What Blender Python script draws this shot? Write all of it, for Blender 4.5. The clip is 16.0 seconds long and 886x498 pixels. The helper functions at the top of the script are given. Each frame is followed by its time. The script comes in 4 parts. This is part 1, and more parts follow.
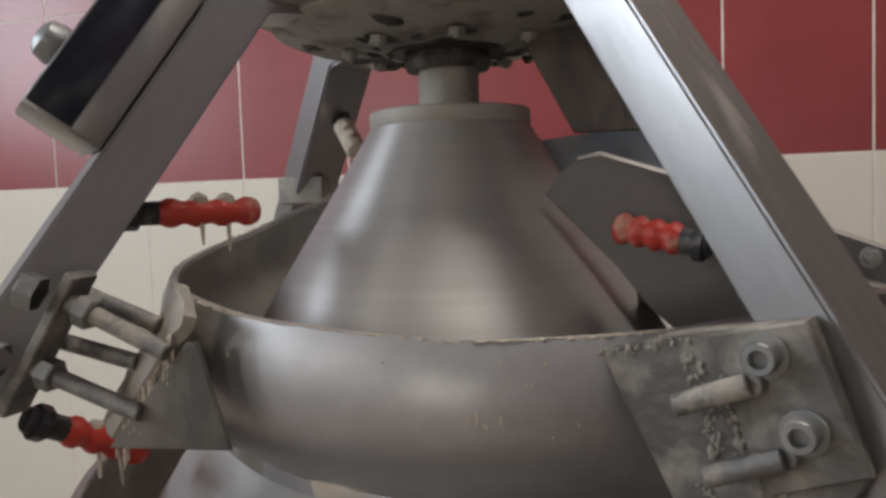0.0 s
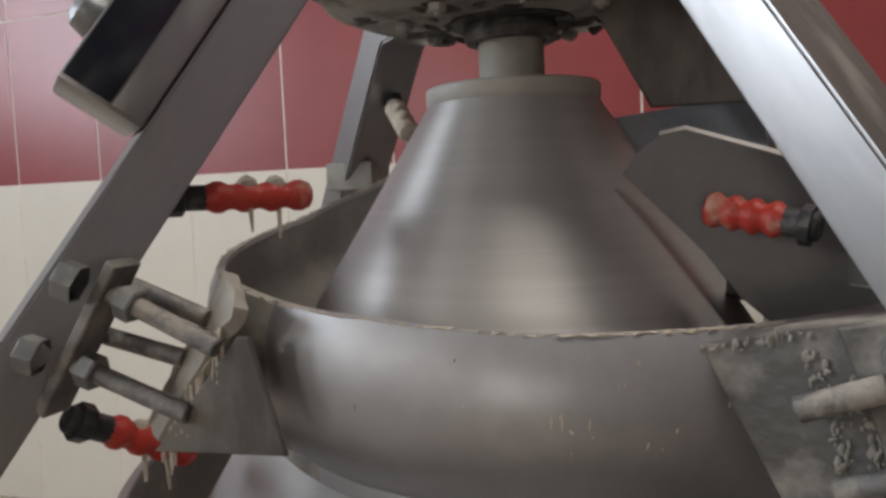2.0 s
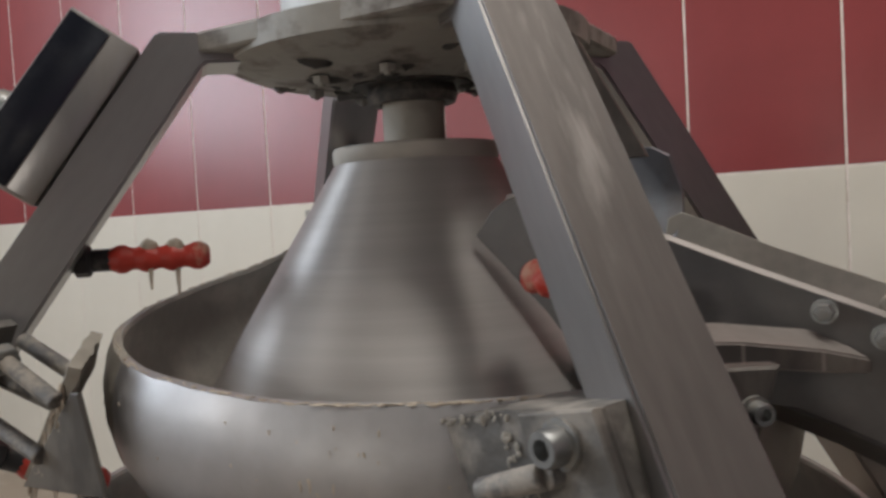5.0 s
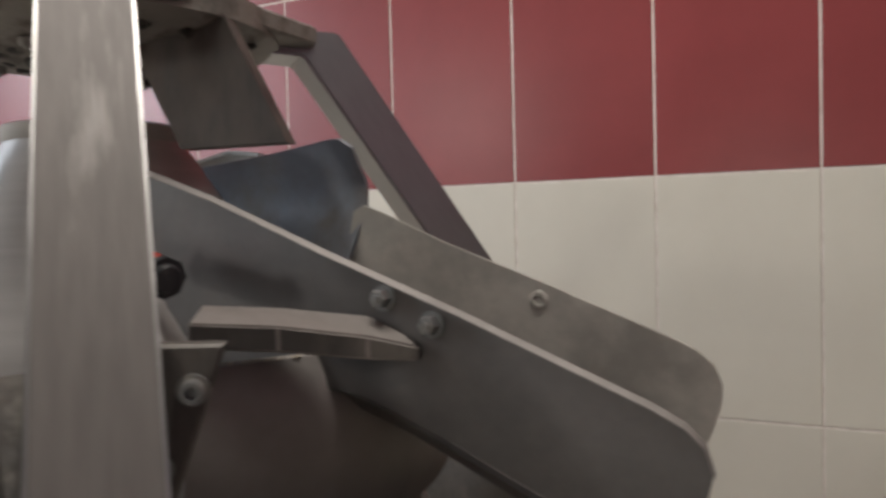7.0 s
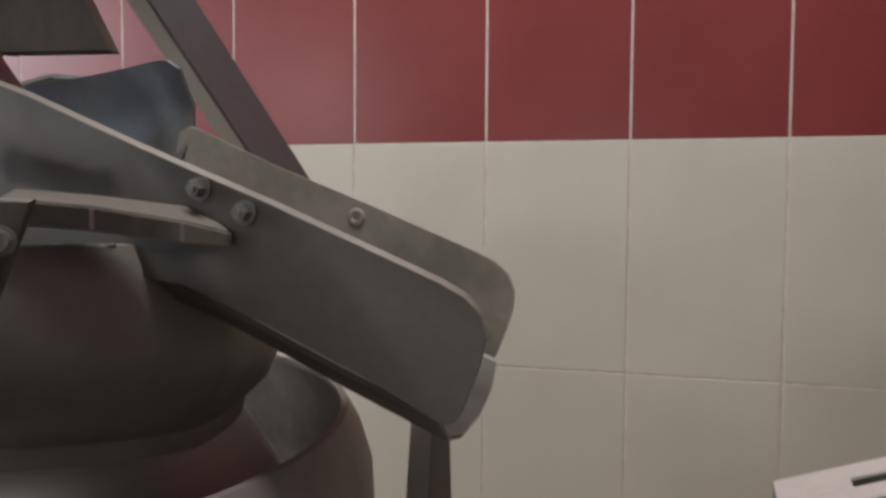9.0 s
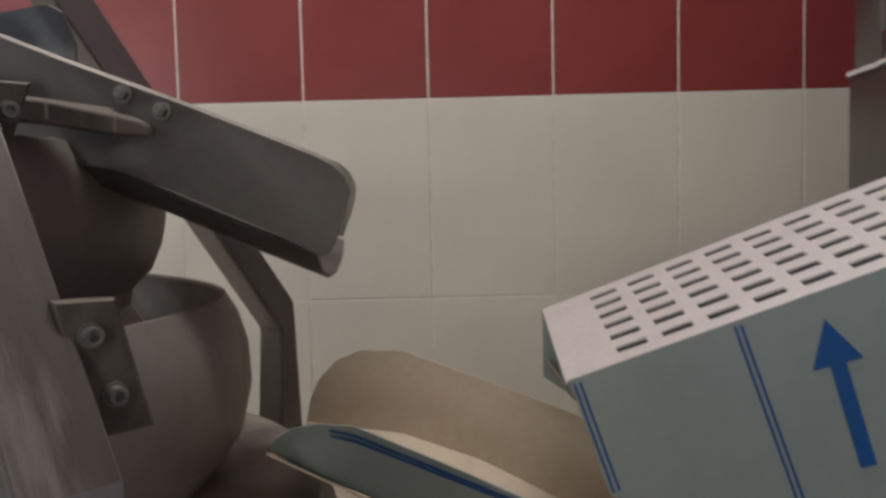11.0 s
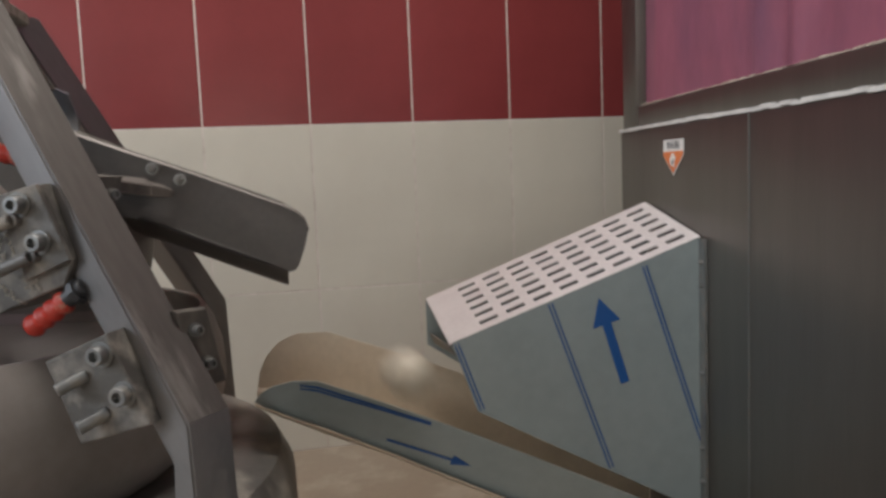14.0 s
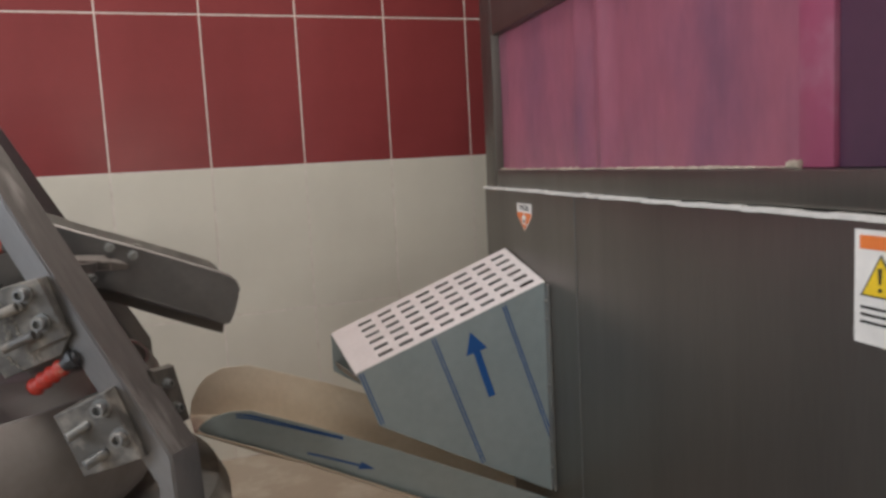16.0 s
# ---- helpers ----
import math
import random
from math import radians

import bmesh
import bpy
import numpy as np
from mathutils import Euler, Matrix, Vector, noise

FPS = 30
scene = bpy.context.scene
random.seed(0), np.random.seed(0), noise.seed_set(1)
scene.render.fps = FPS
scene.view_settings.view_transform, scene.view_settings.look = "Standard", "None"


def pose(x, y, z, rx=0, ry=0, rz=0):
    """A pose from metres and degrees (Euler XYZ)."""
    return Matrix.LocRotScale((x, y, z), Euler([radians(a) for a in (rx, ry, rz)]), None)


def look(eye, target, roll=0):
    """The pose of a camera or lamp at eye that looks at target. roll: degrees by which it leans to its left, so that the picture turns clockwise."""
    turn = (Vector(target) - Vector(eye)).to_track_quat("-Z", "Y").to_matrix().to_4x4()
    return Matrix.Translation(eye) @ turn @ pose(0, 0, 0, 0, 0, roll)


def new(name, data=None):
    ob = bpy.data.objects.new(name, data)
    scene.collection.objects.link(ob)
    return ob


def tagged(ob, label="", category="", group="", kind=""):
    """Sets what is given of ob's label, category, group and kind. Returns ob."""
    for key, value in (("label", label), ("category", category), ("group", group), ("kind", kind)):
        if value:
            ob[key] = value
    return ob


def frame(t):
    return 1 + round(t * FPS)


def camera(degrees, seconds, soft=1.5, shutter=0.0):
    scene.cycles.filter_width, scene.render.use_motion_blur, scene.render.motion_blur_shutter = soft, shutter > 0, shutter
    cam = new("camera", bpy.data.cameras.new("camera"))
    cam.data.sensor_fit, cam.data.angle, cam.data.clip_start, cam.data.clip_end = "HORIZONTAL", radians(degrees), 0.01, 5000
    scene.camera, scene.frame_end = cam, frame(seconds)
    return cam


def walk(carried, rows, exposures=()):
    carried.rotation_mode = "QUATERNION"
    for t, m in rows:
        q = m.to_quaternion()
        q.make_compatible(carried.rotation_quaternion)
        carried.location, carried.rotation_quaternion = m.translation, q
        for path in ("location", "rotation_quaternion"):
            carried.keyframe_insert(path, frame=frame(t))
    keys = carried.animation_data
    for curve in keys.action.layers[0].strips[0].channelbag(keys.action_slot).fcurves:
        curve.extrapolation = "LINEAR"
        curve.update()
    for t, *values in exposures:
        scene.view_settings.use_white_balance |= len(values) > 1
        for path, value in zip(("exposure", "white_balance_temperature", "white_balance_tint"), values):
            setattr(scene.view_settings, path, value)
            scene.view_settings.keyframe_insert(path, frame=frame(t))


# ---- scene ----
cam = camera(59.4, 16.0, soft=3.0, shutter=0.5)
PATH = [
    (0, (-1.111, -1.538, 0.74), (-1.657, 0.382, 0.615), -2.0),
    (0.5, (-1.126, -1.508, 0.736), (-1.707, 0.401, 0.606), -2.3),
    (1, (-1.133, -1.498, 0.734), (-1.737, 0.404, 0.599), -2.5),
    (1.5, (-1.142, -1.494, 0.731), (-1.763, 0.402, 0.592), -2.4),
    (2, (-1.144, -1.498, 0.733), (-1.783, 0.392, 0.593), -2.5),
    (2.5, (-1.129, -1.51, 0.745), (-1.777, 0.377, 0.614), -2.6),
    (3, (-1.086, -1.505, 0.75), (-1.733, 0.383, 0.631), -3.1),
    (5.5, (-0.897, -1.413, 0.760), (-1.939, 0.292, 0.676), -2.9),
    (6, (-0.845, -1.382, 0.756), (-1.867, 0.336, 0.686), -1.9),
    (6.5, (-0.799, -1.351, 0.748), (-1.766, 0.398, 0.686), -2.1),
    (7, (-0.753, -1.328, 0.733), (-1.627, 0.470, 0.664), -1.5),
    (7.5, (-0.720, -1.304, 0.724), (-1.513, 0.530, 0.649), -0.9),
    (8, (-0.710, -1.306, 0.712), (-1.419, 0.562, 0.625), -0.8),
    (8.5, (-0.712, -1.325, 0.697), (-1.329, 0.575, 0.607), -0.1),
    (11, (-0.724, -1.569, 0.604), (-0.729, 0.427, 0.47), -1.4),
    (11.5, (-0.743, -1.61, 0.594), (-0.599, 0.379, 0.451), -2.4),
    (12, (-0.765, -1.656, 0.622), (-0.471, 0.316, 0.468), -2.1),
    (12.5, (-0.774, -1.719, 0.632), (-0.409, 0.24, 0.468), -2.5),
    (13, (-0.78, -1.802, 0.648), (-0.461, 0.164, 0.472), -3.4),
    (13.5, (-0.798, -1.868, 0.657), (-0.455, 0.094, 0.47), -2.8),
    (14, (-0.83, -1.912, 0.672), (-0.429, 0.038, 0.478), -2.3),
    (14.5, (-0.844, -1.938, 0.682), (-0.364, -0.006, 0.486), -1.3),
    (15, (-0.875, -1.997, 0.717), (-0.302, -0.092, 0.51), -1.3),
    (15.5, (-0.893, -2.079, 0.757), (-0.228, -0.206, 0.539), -2.3),
    (16, (-0.921, -2.156, 0.789), (-0.218, -0.297, 0.564), -3.0),
]
walk(cam, [(t, look(e, g, r)) for t, e, g, r in PATH], exposures=[(0.0, 0.13), (3.0, 0.1), (5.5, 0.13), (7.0, 0.22), (8.5, 0.12), (11.0, 0.0), (12.5, 0.04), (14.0, 0.12), (16.0, 0.2)])

# ---- light ----
ROOM = (-4.2, 2.2, -3.15, 0.0, 2.7)          # x0, x1, y0, y1, height
world = bpy.data.worlds.new("world")
scene.world = world
world.use_nodes = True
wn = world.node_tree
sky = wn.nodes.new("ShaderNodeTexSky")
sky.sky_type, sky.sun_disc, sky.sun_elevation, sky.sun_rotation = "NISHITA", False, radians(35), radians(200)
wn.links.new(sky.outputs[0], wn.nodes["Background"].inputs[0])
wn.nodes["Background"].inputs[1].default_value = 0.1


def area_lamp(name, eye, target, w, h, power, color):
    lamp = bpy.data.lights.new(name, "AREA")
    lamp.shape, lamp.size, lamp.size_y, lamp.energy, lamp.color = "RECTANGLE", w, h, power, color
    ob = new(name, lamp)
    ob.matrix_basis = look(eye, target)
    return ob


area_lamp("daylight_side_window", (-4.1, -1.75, 1.75), (0, -1.75, 1.5), 1.2, 1.1, 46, (0.82, 0.90, 1.0))
area_lamp("daylight_side_window", (-4.1, -2.78, 1.35), (-1.3, -1.0, 0.8), 0.5, 1.0, 8, (0.80, 0.90, 1.0))
# added fill lamps, no source known here; they brighten the machine's front and underside
area_lamp("front_fill_lamp", (-2.70, -3.1, 1.30), (-0.9, -0.4, 0.7), 0.20, 0.20, 6, (1.0, 0.96, 0.91))
area_lamp("front_fill_lamp", (-1.06, -3.1, 0.70), (-0.9, 0, 0.6), 0.30, 0.30, 2.8, (1.0, 0.95, 0.88))
area_lamp("ceiling_lamp", (-0.78, -1.15, 2.66), (-0.78, -1.1, 0), 1.3, 0.40, 27, (1.0, 0.95, 0.88))


# ---- materials ----
def mat(name, base, rough=0.5, metal=0.0, second=None, scale=8.0, mix=(0.45, 0.65), bump=0.0, bump_scale=60.0,
        stretch=(1, 1, 1), coat=0.0, rough2=None, metal2=None, alpha=1.0, per_object=0.0, wave=0.0, trans=0.0, aniso=0.0, grain=0.1):
    m = bpy.data.materials.new(name)
    m.use_nodes = True
    nt = m.node_tree
    b = nt.nodes["Principled BSDF"]
    b.inputs["Roughness"].default_value, b.inputs["Metallic"].default_value = rough, metal
    b.inputs["Coat Weight"].default_value, b.inputs["Transmission Weight"].default_value = coat, trans
    b.inputs["Anisotropic"].default_value = aniso
    if aniso:
        # turned on a lathe: fine grooves run round the axis
        tn = nt.nodes.new("ShaderNodeTangent")
        tn.direction_type, tn.axis = "RADIAL", "Z"
        nt.links.new(tn.outputs[0], b.inputs["Tangent"])
        b.inputs["Anisotropic Rotation"].default_value = 0.25
    tc = nt.nodes.new("ShaderNodeTexCoord")
    mp = nt.nodes.new("ShaderNodeMapping")
    mp.inputs["Scale"].default_value = stretch
    nt.links.new(tc.outputs["Object"], mp.inputs[0])
    n1 = nt.nodes.new("ShaderNodeTexNoise")
    n1.inputs["Scale"].default_value, n1.inputs["Detail"].default_value, n1.inputs["Roughness"].default_value = scale, 8, 0.62
    nt.links.new(mp.outputs[0], n1.inputs[0])
    ramp = nt.nodes.new("ShaderNodeMapRange")
    ramp.inputs[1].default_value, ramp.inputs[2].default_value = mix
    nt.links.new(n1.outputs[0], ramp.inputs[0])
    col = nt.nodes.new("ShaderNodeMix")
    col.data_type = "RGBA"
    col.inputs[6].default_value = (*base, 1)
    col.inputs[7].default_value = (*(second or [c * 0.85 for c in base]), 1)
    nt.links.new(ramp.outputs[0], col.inputs[0])
    out = col.outputs[2]
    # fine grain
    n2 = nt.nodes.new("ShaderNodeTexNoise")
    n2.inputs["Scale"].default_value, n2.inputs["Detail"].default_value = bump_scale, 6
    nt.links.new(mp.outputs[0], n2.inputs[0])
    hs = nt.nodes.new("ShaderNodeHueSaturation")
    r2 = nt.nodes.new("ShaderNodeMapRange")
    r2.inputs[3].default_value, r2.inputs[4].default_value = 1 - grain, 1 + grain
    nt.links.new(n2.outputs[0], r2.inputs[0])
    val = r2.outputs[0]
    if per_object:
        oi = nt.nodes.new("ShaderNodeObjectInfo")
        r3 = nt.nodes.new("ShaderNodeMapRange")
        r3.inputs[3].default_value, r3.inputs[4].default_value = 1 - per_object, 1 + per_object
        nt.links.new(oi.outputs["Random"], r3.inputs[0])
        mul = nt.nodes.new("ShaderNodeMath")
        mul.operation = "MULTIPLY"
        nt.links.new(val, mul.inputs[0])
        nt.links.new(r3.outputs[0], mul.inputs[1])
        val = mul.outputs[0]
    nt.links.new(val, hs.inputs["Value"])
    nt.links.new(out, hs.inputs["Color"])
    nt.links.new(hs.outputs[0], b.inputs["Base Color"])
    for key, second_value in (("Roughness", rough2), ("Metallic", metal2)):
        if second_value is not None:
            r = nt.nodes.new("ShaderNodeMapRange")
            r.inputs[3].default_value, r.inputs[4].default_value = b.inputs[key].default_value, second_value
            nt.links.new(ramp.outputs[0], r.inputs[0])
            nt.links.new(r.outputs[0], b.inputs[key])
    height = n2.outputs[0]
    if wave:
        wv = nt.nodes.new("ShaderNodeTexWave")
        wv.bands_direction = "Z"
        wv.inputs["Scale"].default_value, wv.inputs["Distortion"].default_value = 70.0, 4.0
        wv.inputs["Detail"].default_value, wv.inputs["Detail Scale"].default_value = 2.0, 0.4
        nt.links.new(tc.outputs["Object"], wv.inputs[0])
        bw = nt.nodes.new("ShaderNodeBump")
        bw.inputs["Strength"].default_value, bw.inputs["Distance"].default_value = wave, 0.002
        nt.links.new(wv.outputs[0], bw.inputs["Height"])
        nt.links.new(bw.outputs[0], b.inputs["Normal"])
    elif bump:
        bp = nt.nodes.new("ShaderNodeBump")
        bp.inputs["Strength"].default_value, bp.inputs["Distance"].default_value = bump, 0.002
        nt.links.new(height, bp.inputs["Height"])
        nt.links.new(bp.outputs[0], b.inputs["Normal"])
    return m


CONE = mat("spun_steel", (0.47, 0.453, 0.438), 0.52, 0.55, (0.405, 0.382, 0.364), 7, (0.4, 0.7), 0.04, 40, (0.1, 0.1, 4), rough2=0.6, metal2=0.42, aniso=0.8)
BOWL = mat("polished_cast_steel", (0.45, 0.447, 0.455), 0.44, 0.8, (0.35, 0.335, 0.33), 9, (0.42, 0.72), 0.10, 60, rough2=0.58, metal2=0.6)
DUSTY = mat("flour_dusted_steel", (0.22, 0.21, 0.20), 0.5, 0.7, (0.33, 0.30, 0.26), 16, (0.45, 0.62), 0.35, 90, rough2=0.85, metal2=0.1)
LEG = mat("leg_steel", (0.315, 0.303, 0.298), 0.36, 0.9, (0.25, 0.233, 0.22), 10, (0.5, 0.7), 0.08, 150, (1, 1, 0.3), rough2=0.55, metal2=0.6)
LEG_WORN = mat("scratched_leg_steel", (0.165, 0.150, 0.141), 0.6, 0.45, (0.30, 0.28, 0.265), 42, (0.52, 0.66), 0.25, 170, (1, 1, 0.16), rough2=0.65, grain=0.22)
CAKED = mat("dough_caked_steel", (0.12, 0.113, 0.105), 0.55, 0.5, (0.27, 0.245, 0.215), 26, (0.44, 0.62), 0.7, 90, rough2=0.9, metal2=0.0)
DULL_BROWN = mat("dull_brown_steel", (0.30, 0.272, 0.256), 0.55, 0.35, (0.245, 0.222, 0.208), 8, (0.42, 0.7), 0.1, 70, rough2=0.68)
GRIMY = mat("grimy_scraper_steel", (0.068, 0.060, 0.055), 0.55, 0.4, (0.16, 0.138, 0.122), 16, (0.45, 0.64), 0.3, 90, (1, 1, 0.4), rough2=0.8)
STAINED_SHADED = mat("stained_and_shaded_steel", (0.10, 0.092, 0.085), 0.5, 0.5, (0.22, 0.20, 0.175), 18, (0.45, 0.62), 0.3, 90, (1, 1, 0.4), rough2=0.8)
PALE = mat("pale_caked_steel", (0.32, 0.295, 0.255), 0.8, 0.1, (0.24, 0.22, 0.195), 24, (0.5, 0.64), 0.6, 90, rough2=0.7)
FLOURY = mat("floury_inner_steel", (0.38, 0.36, 0.325), 0.6, 0.3, (0.52, 0.49, 0.44), 14, (0.44, 0.64), 0.2, 90, rough2=0.85, metal2=0.05)
DARK = mat("dark_cast_iron", (0.05, 0.047, 0.045), 0.6, 0.4, (0.16, 0.14, 0.12), 40, (0.5, 0.7), 0.5, 150)
PLATE = mat("painted_casting", (0.30, 0.285, 0.255), 0.6, 0.2, (0.17, 0.15, 0.135), 22, (0.5, 0.62), 0.4, 120, rough2=0.8)
RED_GRIP = mat("red_plastic", (0.48, 0.04, 0.025), 0.45, 0.0, (0.55, 0.30, 0.22), 45, (0.56, 0.68), 0.3, 150, rough2=0.85)
BLACK = mat("black_plastic", (0.03, 0.03, 0.033), 0.5, 0.0, (0.14, 0.13, 0.12), 50, (0.55, 0.7), 0.2, 200)
SMOKED = mat("smoked_window", (0.012, 0.014, 0.022), 0.18, 0.0, (0.03, 0.032, 0.04), 30, (0.5, 0.8), 0.0)
RED_TILE = mat("red_glazed_tile", (0.26, 0.046, 0.047), 0.32, 0.0, (0.225, 0.039, 0.040), 7, (0.4, 0.7), 0, 90, per_object=0.05, wave=0.025, grain=0.03)
WHITE_TILE = mat("white_glazed_tile", (0.67, 0.62, 0.53), 0.42, 0.0, (0.64, 0.59, 0.50), 6, (0.4, 0.7), 0.0, 40, per_object=0.02, grain=0.015)
GROUT = mat("pale_grout", (0.74, 0.66, 0.60), 0.85, 0.0, (0.58, 0.50, 0.43), 30, (0.4, 0.7), 0.3, 200)
FLOOR = mat("beige_floor_tile", (0.37, 0.295, 0.225), 0.5, 0.0, (0.54, 0.475, 0.39), 5, (0.5, 0.7), 0.15, 60, rough2=0.8)
PLASTER = mat("pale_plaster", (0.38, 0.365, 0.35), 0.8, 0.0, None, 4, (0.4, 0.7), 0.1, 60)
DOUGH = mat("raw_dough", (0.62, 0.54, 0.42), 0.6, 0.0, (0.70, 0.64, 0.54), 30, (0.4, 0.6), 0.3, 120)
DRIED = mat("dried_dough", (0.55, 0.48, 0.39), 0.85, 0.0, (0.40, 0.34, 0.27), 60, (0.4, 0.6), 0.6, 220)
FILM = mat("pale_blue_film", (0.335, 0.39, 0.395), 0.36, 0.25, (0.30, 0.355, 0.36), 8, (0.4, 0.7), 0.05, 60)
BLUE = mat("blue_print", (0.008, 0.080, 0.28), 0.4, 0.0, (0.010, 0.09, 0.30), 20, (0.4, 0.7), 0)
SLOT_STEEL = mat("perforated_satin_steel", (0.70, 0.66, 0.66), 0.5, 0.1, (0.64, 0.60, 0.60), 20, (0.4, 0.7), 0.05, 200)
TAN = mat("floury_tray_lining", (0.66, 0.555, 0.43), 0.75, 0.0, (0.73, 0.64, 0.52), 9, (0.4, 0.7), 0.15, 90)
PANEL = mat("satin_steel_panel", (0.175, 0.166, 0.156), 0.36, 0.85, (0.145, 0.138, 0.128), 7, (0.4, 0.7), 0.05, 260, (1, 1, 0.08), rough2=0.4)
PINK = mat("pink_plastic_sheet", (0.29, 0.095, 0.14), 0.38, 0.0, (0.17, 0.072, 0.122), 3.4, (0.42, 0.70), 0.08, 30, (1, 1.7, 0.75), rough2=0.5, grain=0.2)
MAUVE = mat("mauve_backing_sheet", (0.17, 0.085, 0.135), 0.5, 0.0, (0.13, 0.06, 0.11), 4, (0.4, 0.7), 0.05, 30, (1, 2.0, 0.5))
MAGENTA = mat("magenta_plastic", (0.29, 0.065, 0.125), 0.42, 0.0, (0.33, 0.12, 0.18), 14, (0.5, 0.7), 0.1, 60)
PURPLE = mat("dark_purple_sheet", (0.075, 0.033, 0.062), 0.35, 0.0, (0.05, 0.024, 0.05), 5, (0.4, 0.7), 0)
STICKER_W = mat("white_sticker", (0.78, 0.76, 0.73), 0.4, 0.0, None, 10, (0.4, 0.7), 0)
STICKER_O = mat("orange_sticker", (0.75, 0.20, 0.05), 0.4, 0.0, None, 10, (0.4, 0.7), 0)
STICKER_Y = mat("yellow_sticker", (0.80, 0.55, 0.03), 0.4, 0.0, None, 10, (0.4, 0.7), 0)
INK = mat("black_print", (0.03, 0.03, 0.03), 0.5, 0.0, None, 10, (0.4, 0.7), 0)
CAULK = mat("white_sealant", (0.70, 0.68, 0.65), 0.6, 0.0, None, 30, (0.4, 0.7), 0.3, 100)
GUIDE = mat("heat_blued_steel", (0.27, 0.29, 0.325), 0.42, 0.7, (0.25, 0.225, 0.205), 10, (0.48, 0.66), 0.1, 120, rough2=0.6)
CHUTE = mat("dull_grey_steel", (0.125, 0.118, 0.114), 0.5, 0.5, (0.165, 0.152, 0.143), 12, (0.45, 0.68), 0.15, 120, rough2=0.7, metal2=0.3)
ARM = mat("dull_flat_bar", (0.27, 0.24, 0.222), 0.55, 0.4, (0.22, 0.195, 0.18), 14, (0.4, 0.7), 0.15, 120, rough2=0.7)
STUD = mat("floury_threaded_rod", (0.16, 0.155, 0.15), 0.55, 0.6, (0.30, 0.27, 0.235), 60, (0.45, 0.6), 0.5, 300, rough2=0.85, metal2=0.1)
ZINC = mat("zinc_bolt", (0.24, 0.244, 0.243), 0.42, 0.75, (0.27, 0.25, 0.22), 70, (0.5, 0.65), 0.2, 200, rough2=0.8, metal2=0.2)
MOTOR = mat("white_motor_paint", (0.66, 0.67, 0.66), 0.4, 0.0, None, 8, (0.4, 0.7), 0.05, 80)


# ---- mesh helpers ----
def world_of(ob):
    return (world_of(ob.parent) if ob.parent else Matrix()) @ ob.matrix_basis


def finish(bm, material, smooth):
    bmesh.ops.recalc_face_normals(bm, faces=bm.faces)
    me = bpy.data.meshes.new("mesh")
    bm.to_mesh(me)
    bm.free()
    for m in material if isinstance(material, (list, tuple)) else [material]:
        me.materials.append(m)
    if smooth:
        for p in me.polygons:
            p.use_smooth = True
        me.set_sharp_from_angle(angle=radians(38))
    return me


def part(name, bm, material, parent=None, label="", smooth=True):
    """One mesh object. The bmesh is in the world's space; it is moved into its parent's."""
    if parent:
        bm.transform(world_of(parent).inverted())
    ob = new(name, finish(bm, material, smooth))
    ob.parent = parent
    return tagged(ob, label)


def thing(name, m, label, category, group=""):
    ob = new(name)
    ob.matrix_basis, ob.empty_display_size = m, 0.05
    return tagged(ob, label, category, group)


def box(bm, x0, y0, z0, x1, y1, z1, m=Matrix(), bevel=0.0):
    vs = [bm.verts.new(m @ Vector((x, y, z))) for x in (x0, x1) for y in (y0, y1) for z in (z0, z1)]
    fs = [bm.faces.new([vs[i] for i in f]) for f in ((0, 1, 3, 2), (4, 6, 7, 5), (0, 4, 5, 1), (2, 3, 7, 6), (0, 2, 6, 4), (1, 5, 7, 3))]
    if bevel:
        bmesh.ops.bevel(bm, geom=list({e for f in fs for e in f.edges}), offset=bevel, segments=2, affect="EDGES", profile=0.5)
    return bm


def boxed(*a, **k):
    return box(bmesh.new(), *a, **k)


def prism(bm, outline, depth, m=Matrix(), bevel=0.0):
    """A plate: the outline in x and z of the space m, from y = 0 to y = depth."""
    a = [bm.verts.new(m @ Vector((x, 0, z))) for x, z in outline]
    b = [bm.verts.new(m @ Vector((x, depth, z))) for x, z in outline]
    n = len(a)
    fs = [bm.faces.new(a), bm.faces.new(b[::-1])]
    fs += [bm.faces.new((a[i], b[i], b[(i + 1) % n], a[(i + 1) % n])) for i in range(n)]
    if bevel:
        bmesh.ops.bevel(bm, geom=list(fs[0].edges) + list(fs[1].edges), offset=bevel, segments=1, affect="EDGES")
    return bm


def lathe(bm, profile, m=Matrix(), n=48):
    """Turns a profile of (radius, height) round the z axis of m."""
    rings = []
    for r, z in profile:
        if r < 1e-5:
            rings.append([bm.verts.new(m @ Vector((0, 0, z)))])
        else:
            rings.append([bm.verts.new(m @ Vector((r * math.cos(2 * math.pi * i / n), r * math.sin(2 * math.pi * i / n), z))) for i in range(n)])
    for a, b in zip(rings, rings[1:]):
        for i in range(n):
            j = (i + 1) % n
            q = [a[i % len(a)], a[j % len(a)], b[j % len(b)], b[i % len(b)]]
            q = list(dict.fromkeys(q))
            if len(q) > 2:
                bm.faces.new(q)
    return bm


def rod(bm, p, q, r, n=14, r2=None):
    p, q = Vector(p), Vector(q)
    d = q - p
    m = Matrix.Translation(p) @ d.to_track_quat("Z", "Y").to_matrix().to_4x4()
    r2 = r if r2 is None else r2
    c = min(r, r2) * 0.15
    return lathe(bm, [(0, 0), (r - c, 0), (r, c), (r2, d.length - c), (r2 - c, d.length), (0, d.length)], m, n)


def towards(p, q):
    """A space at p whose z axis points to q."""
    return Matrix.Translation(p) @ (Vector(q) - Vector(p)).to_track_quat("Z", "Y").to_matrix().to_4x4()


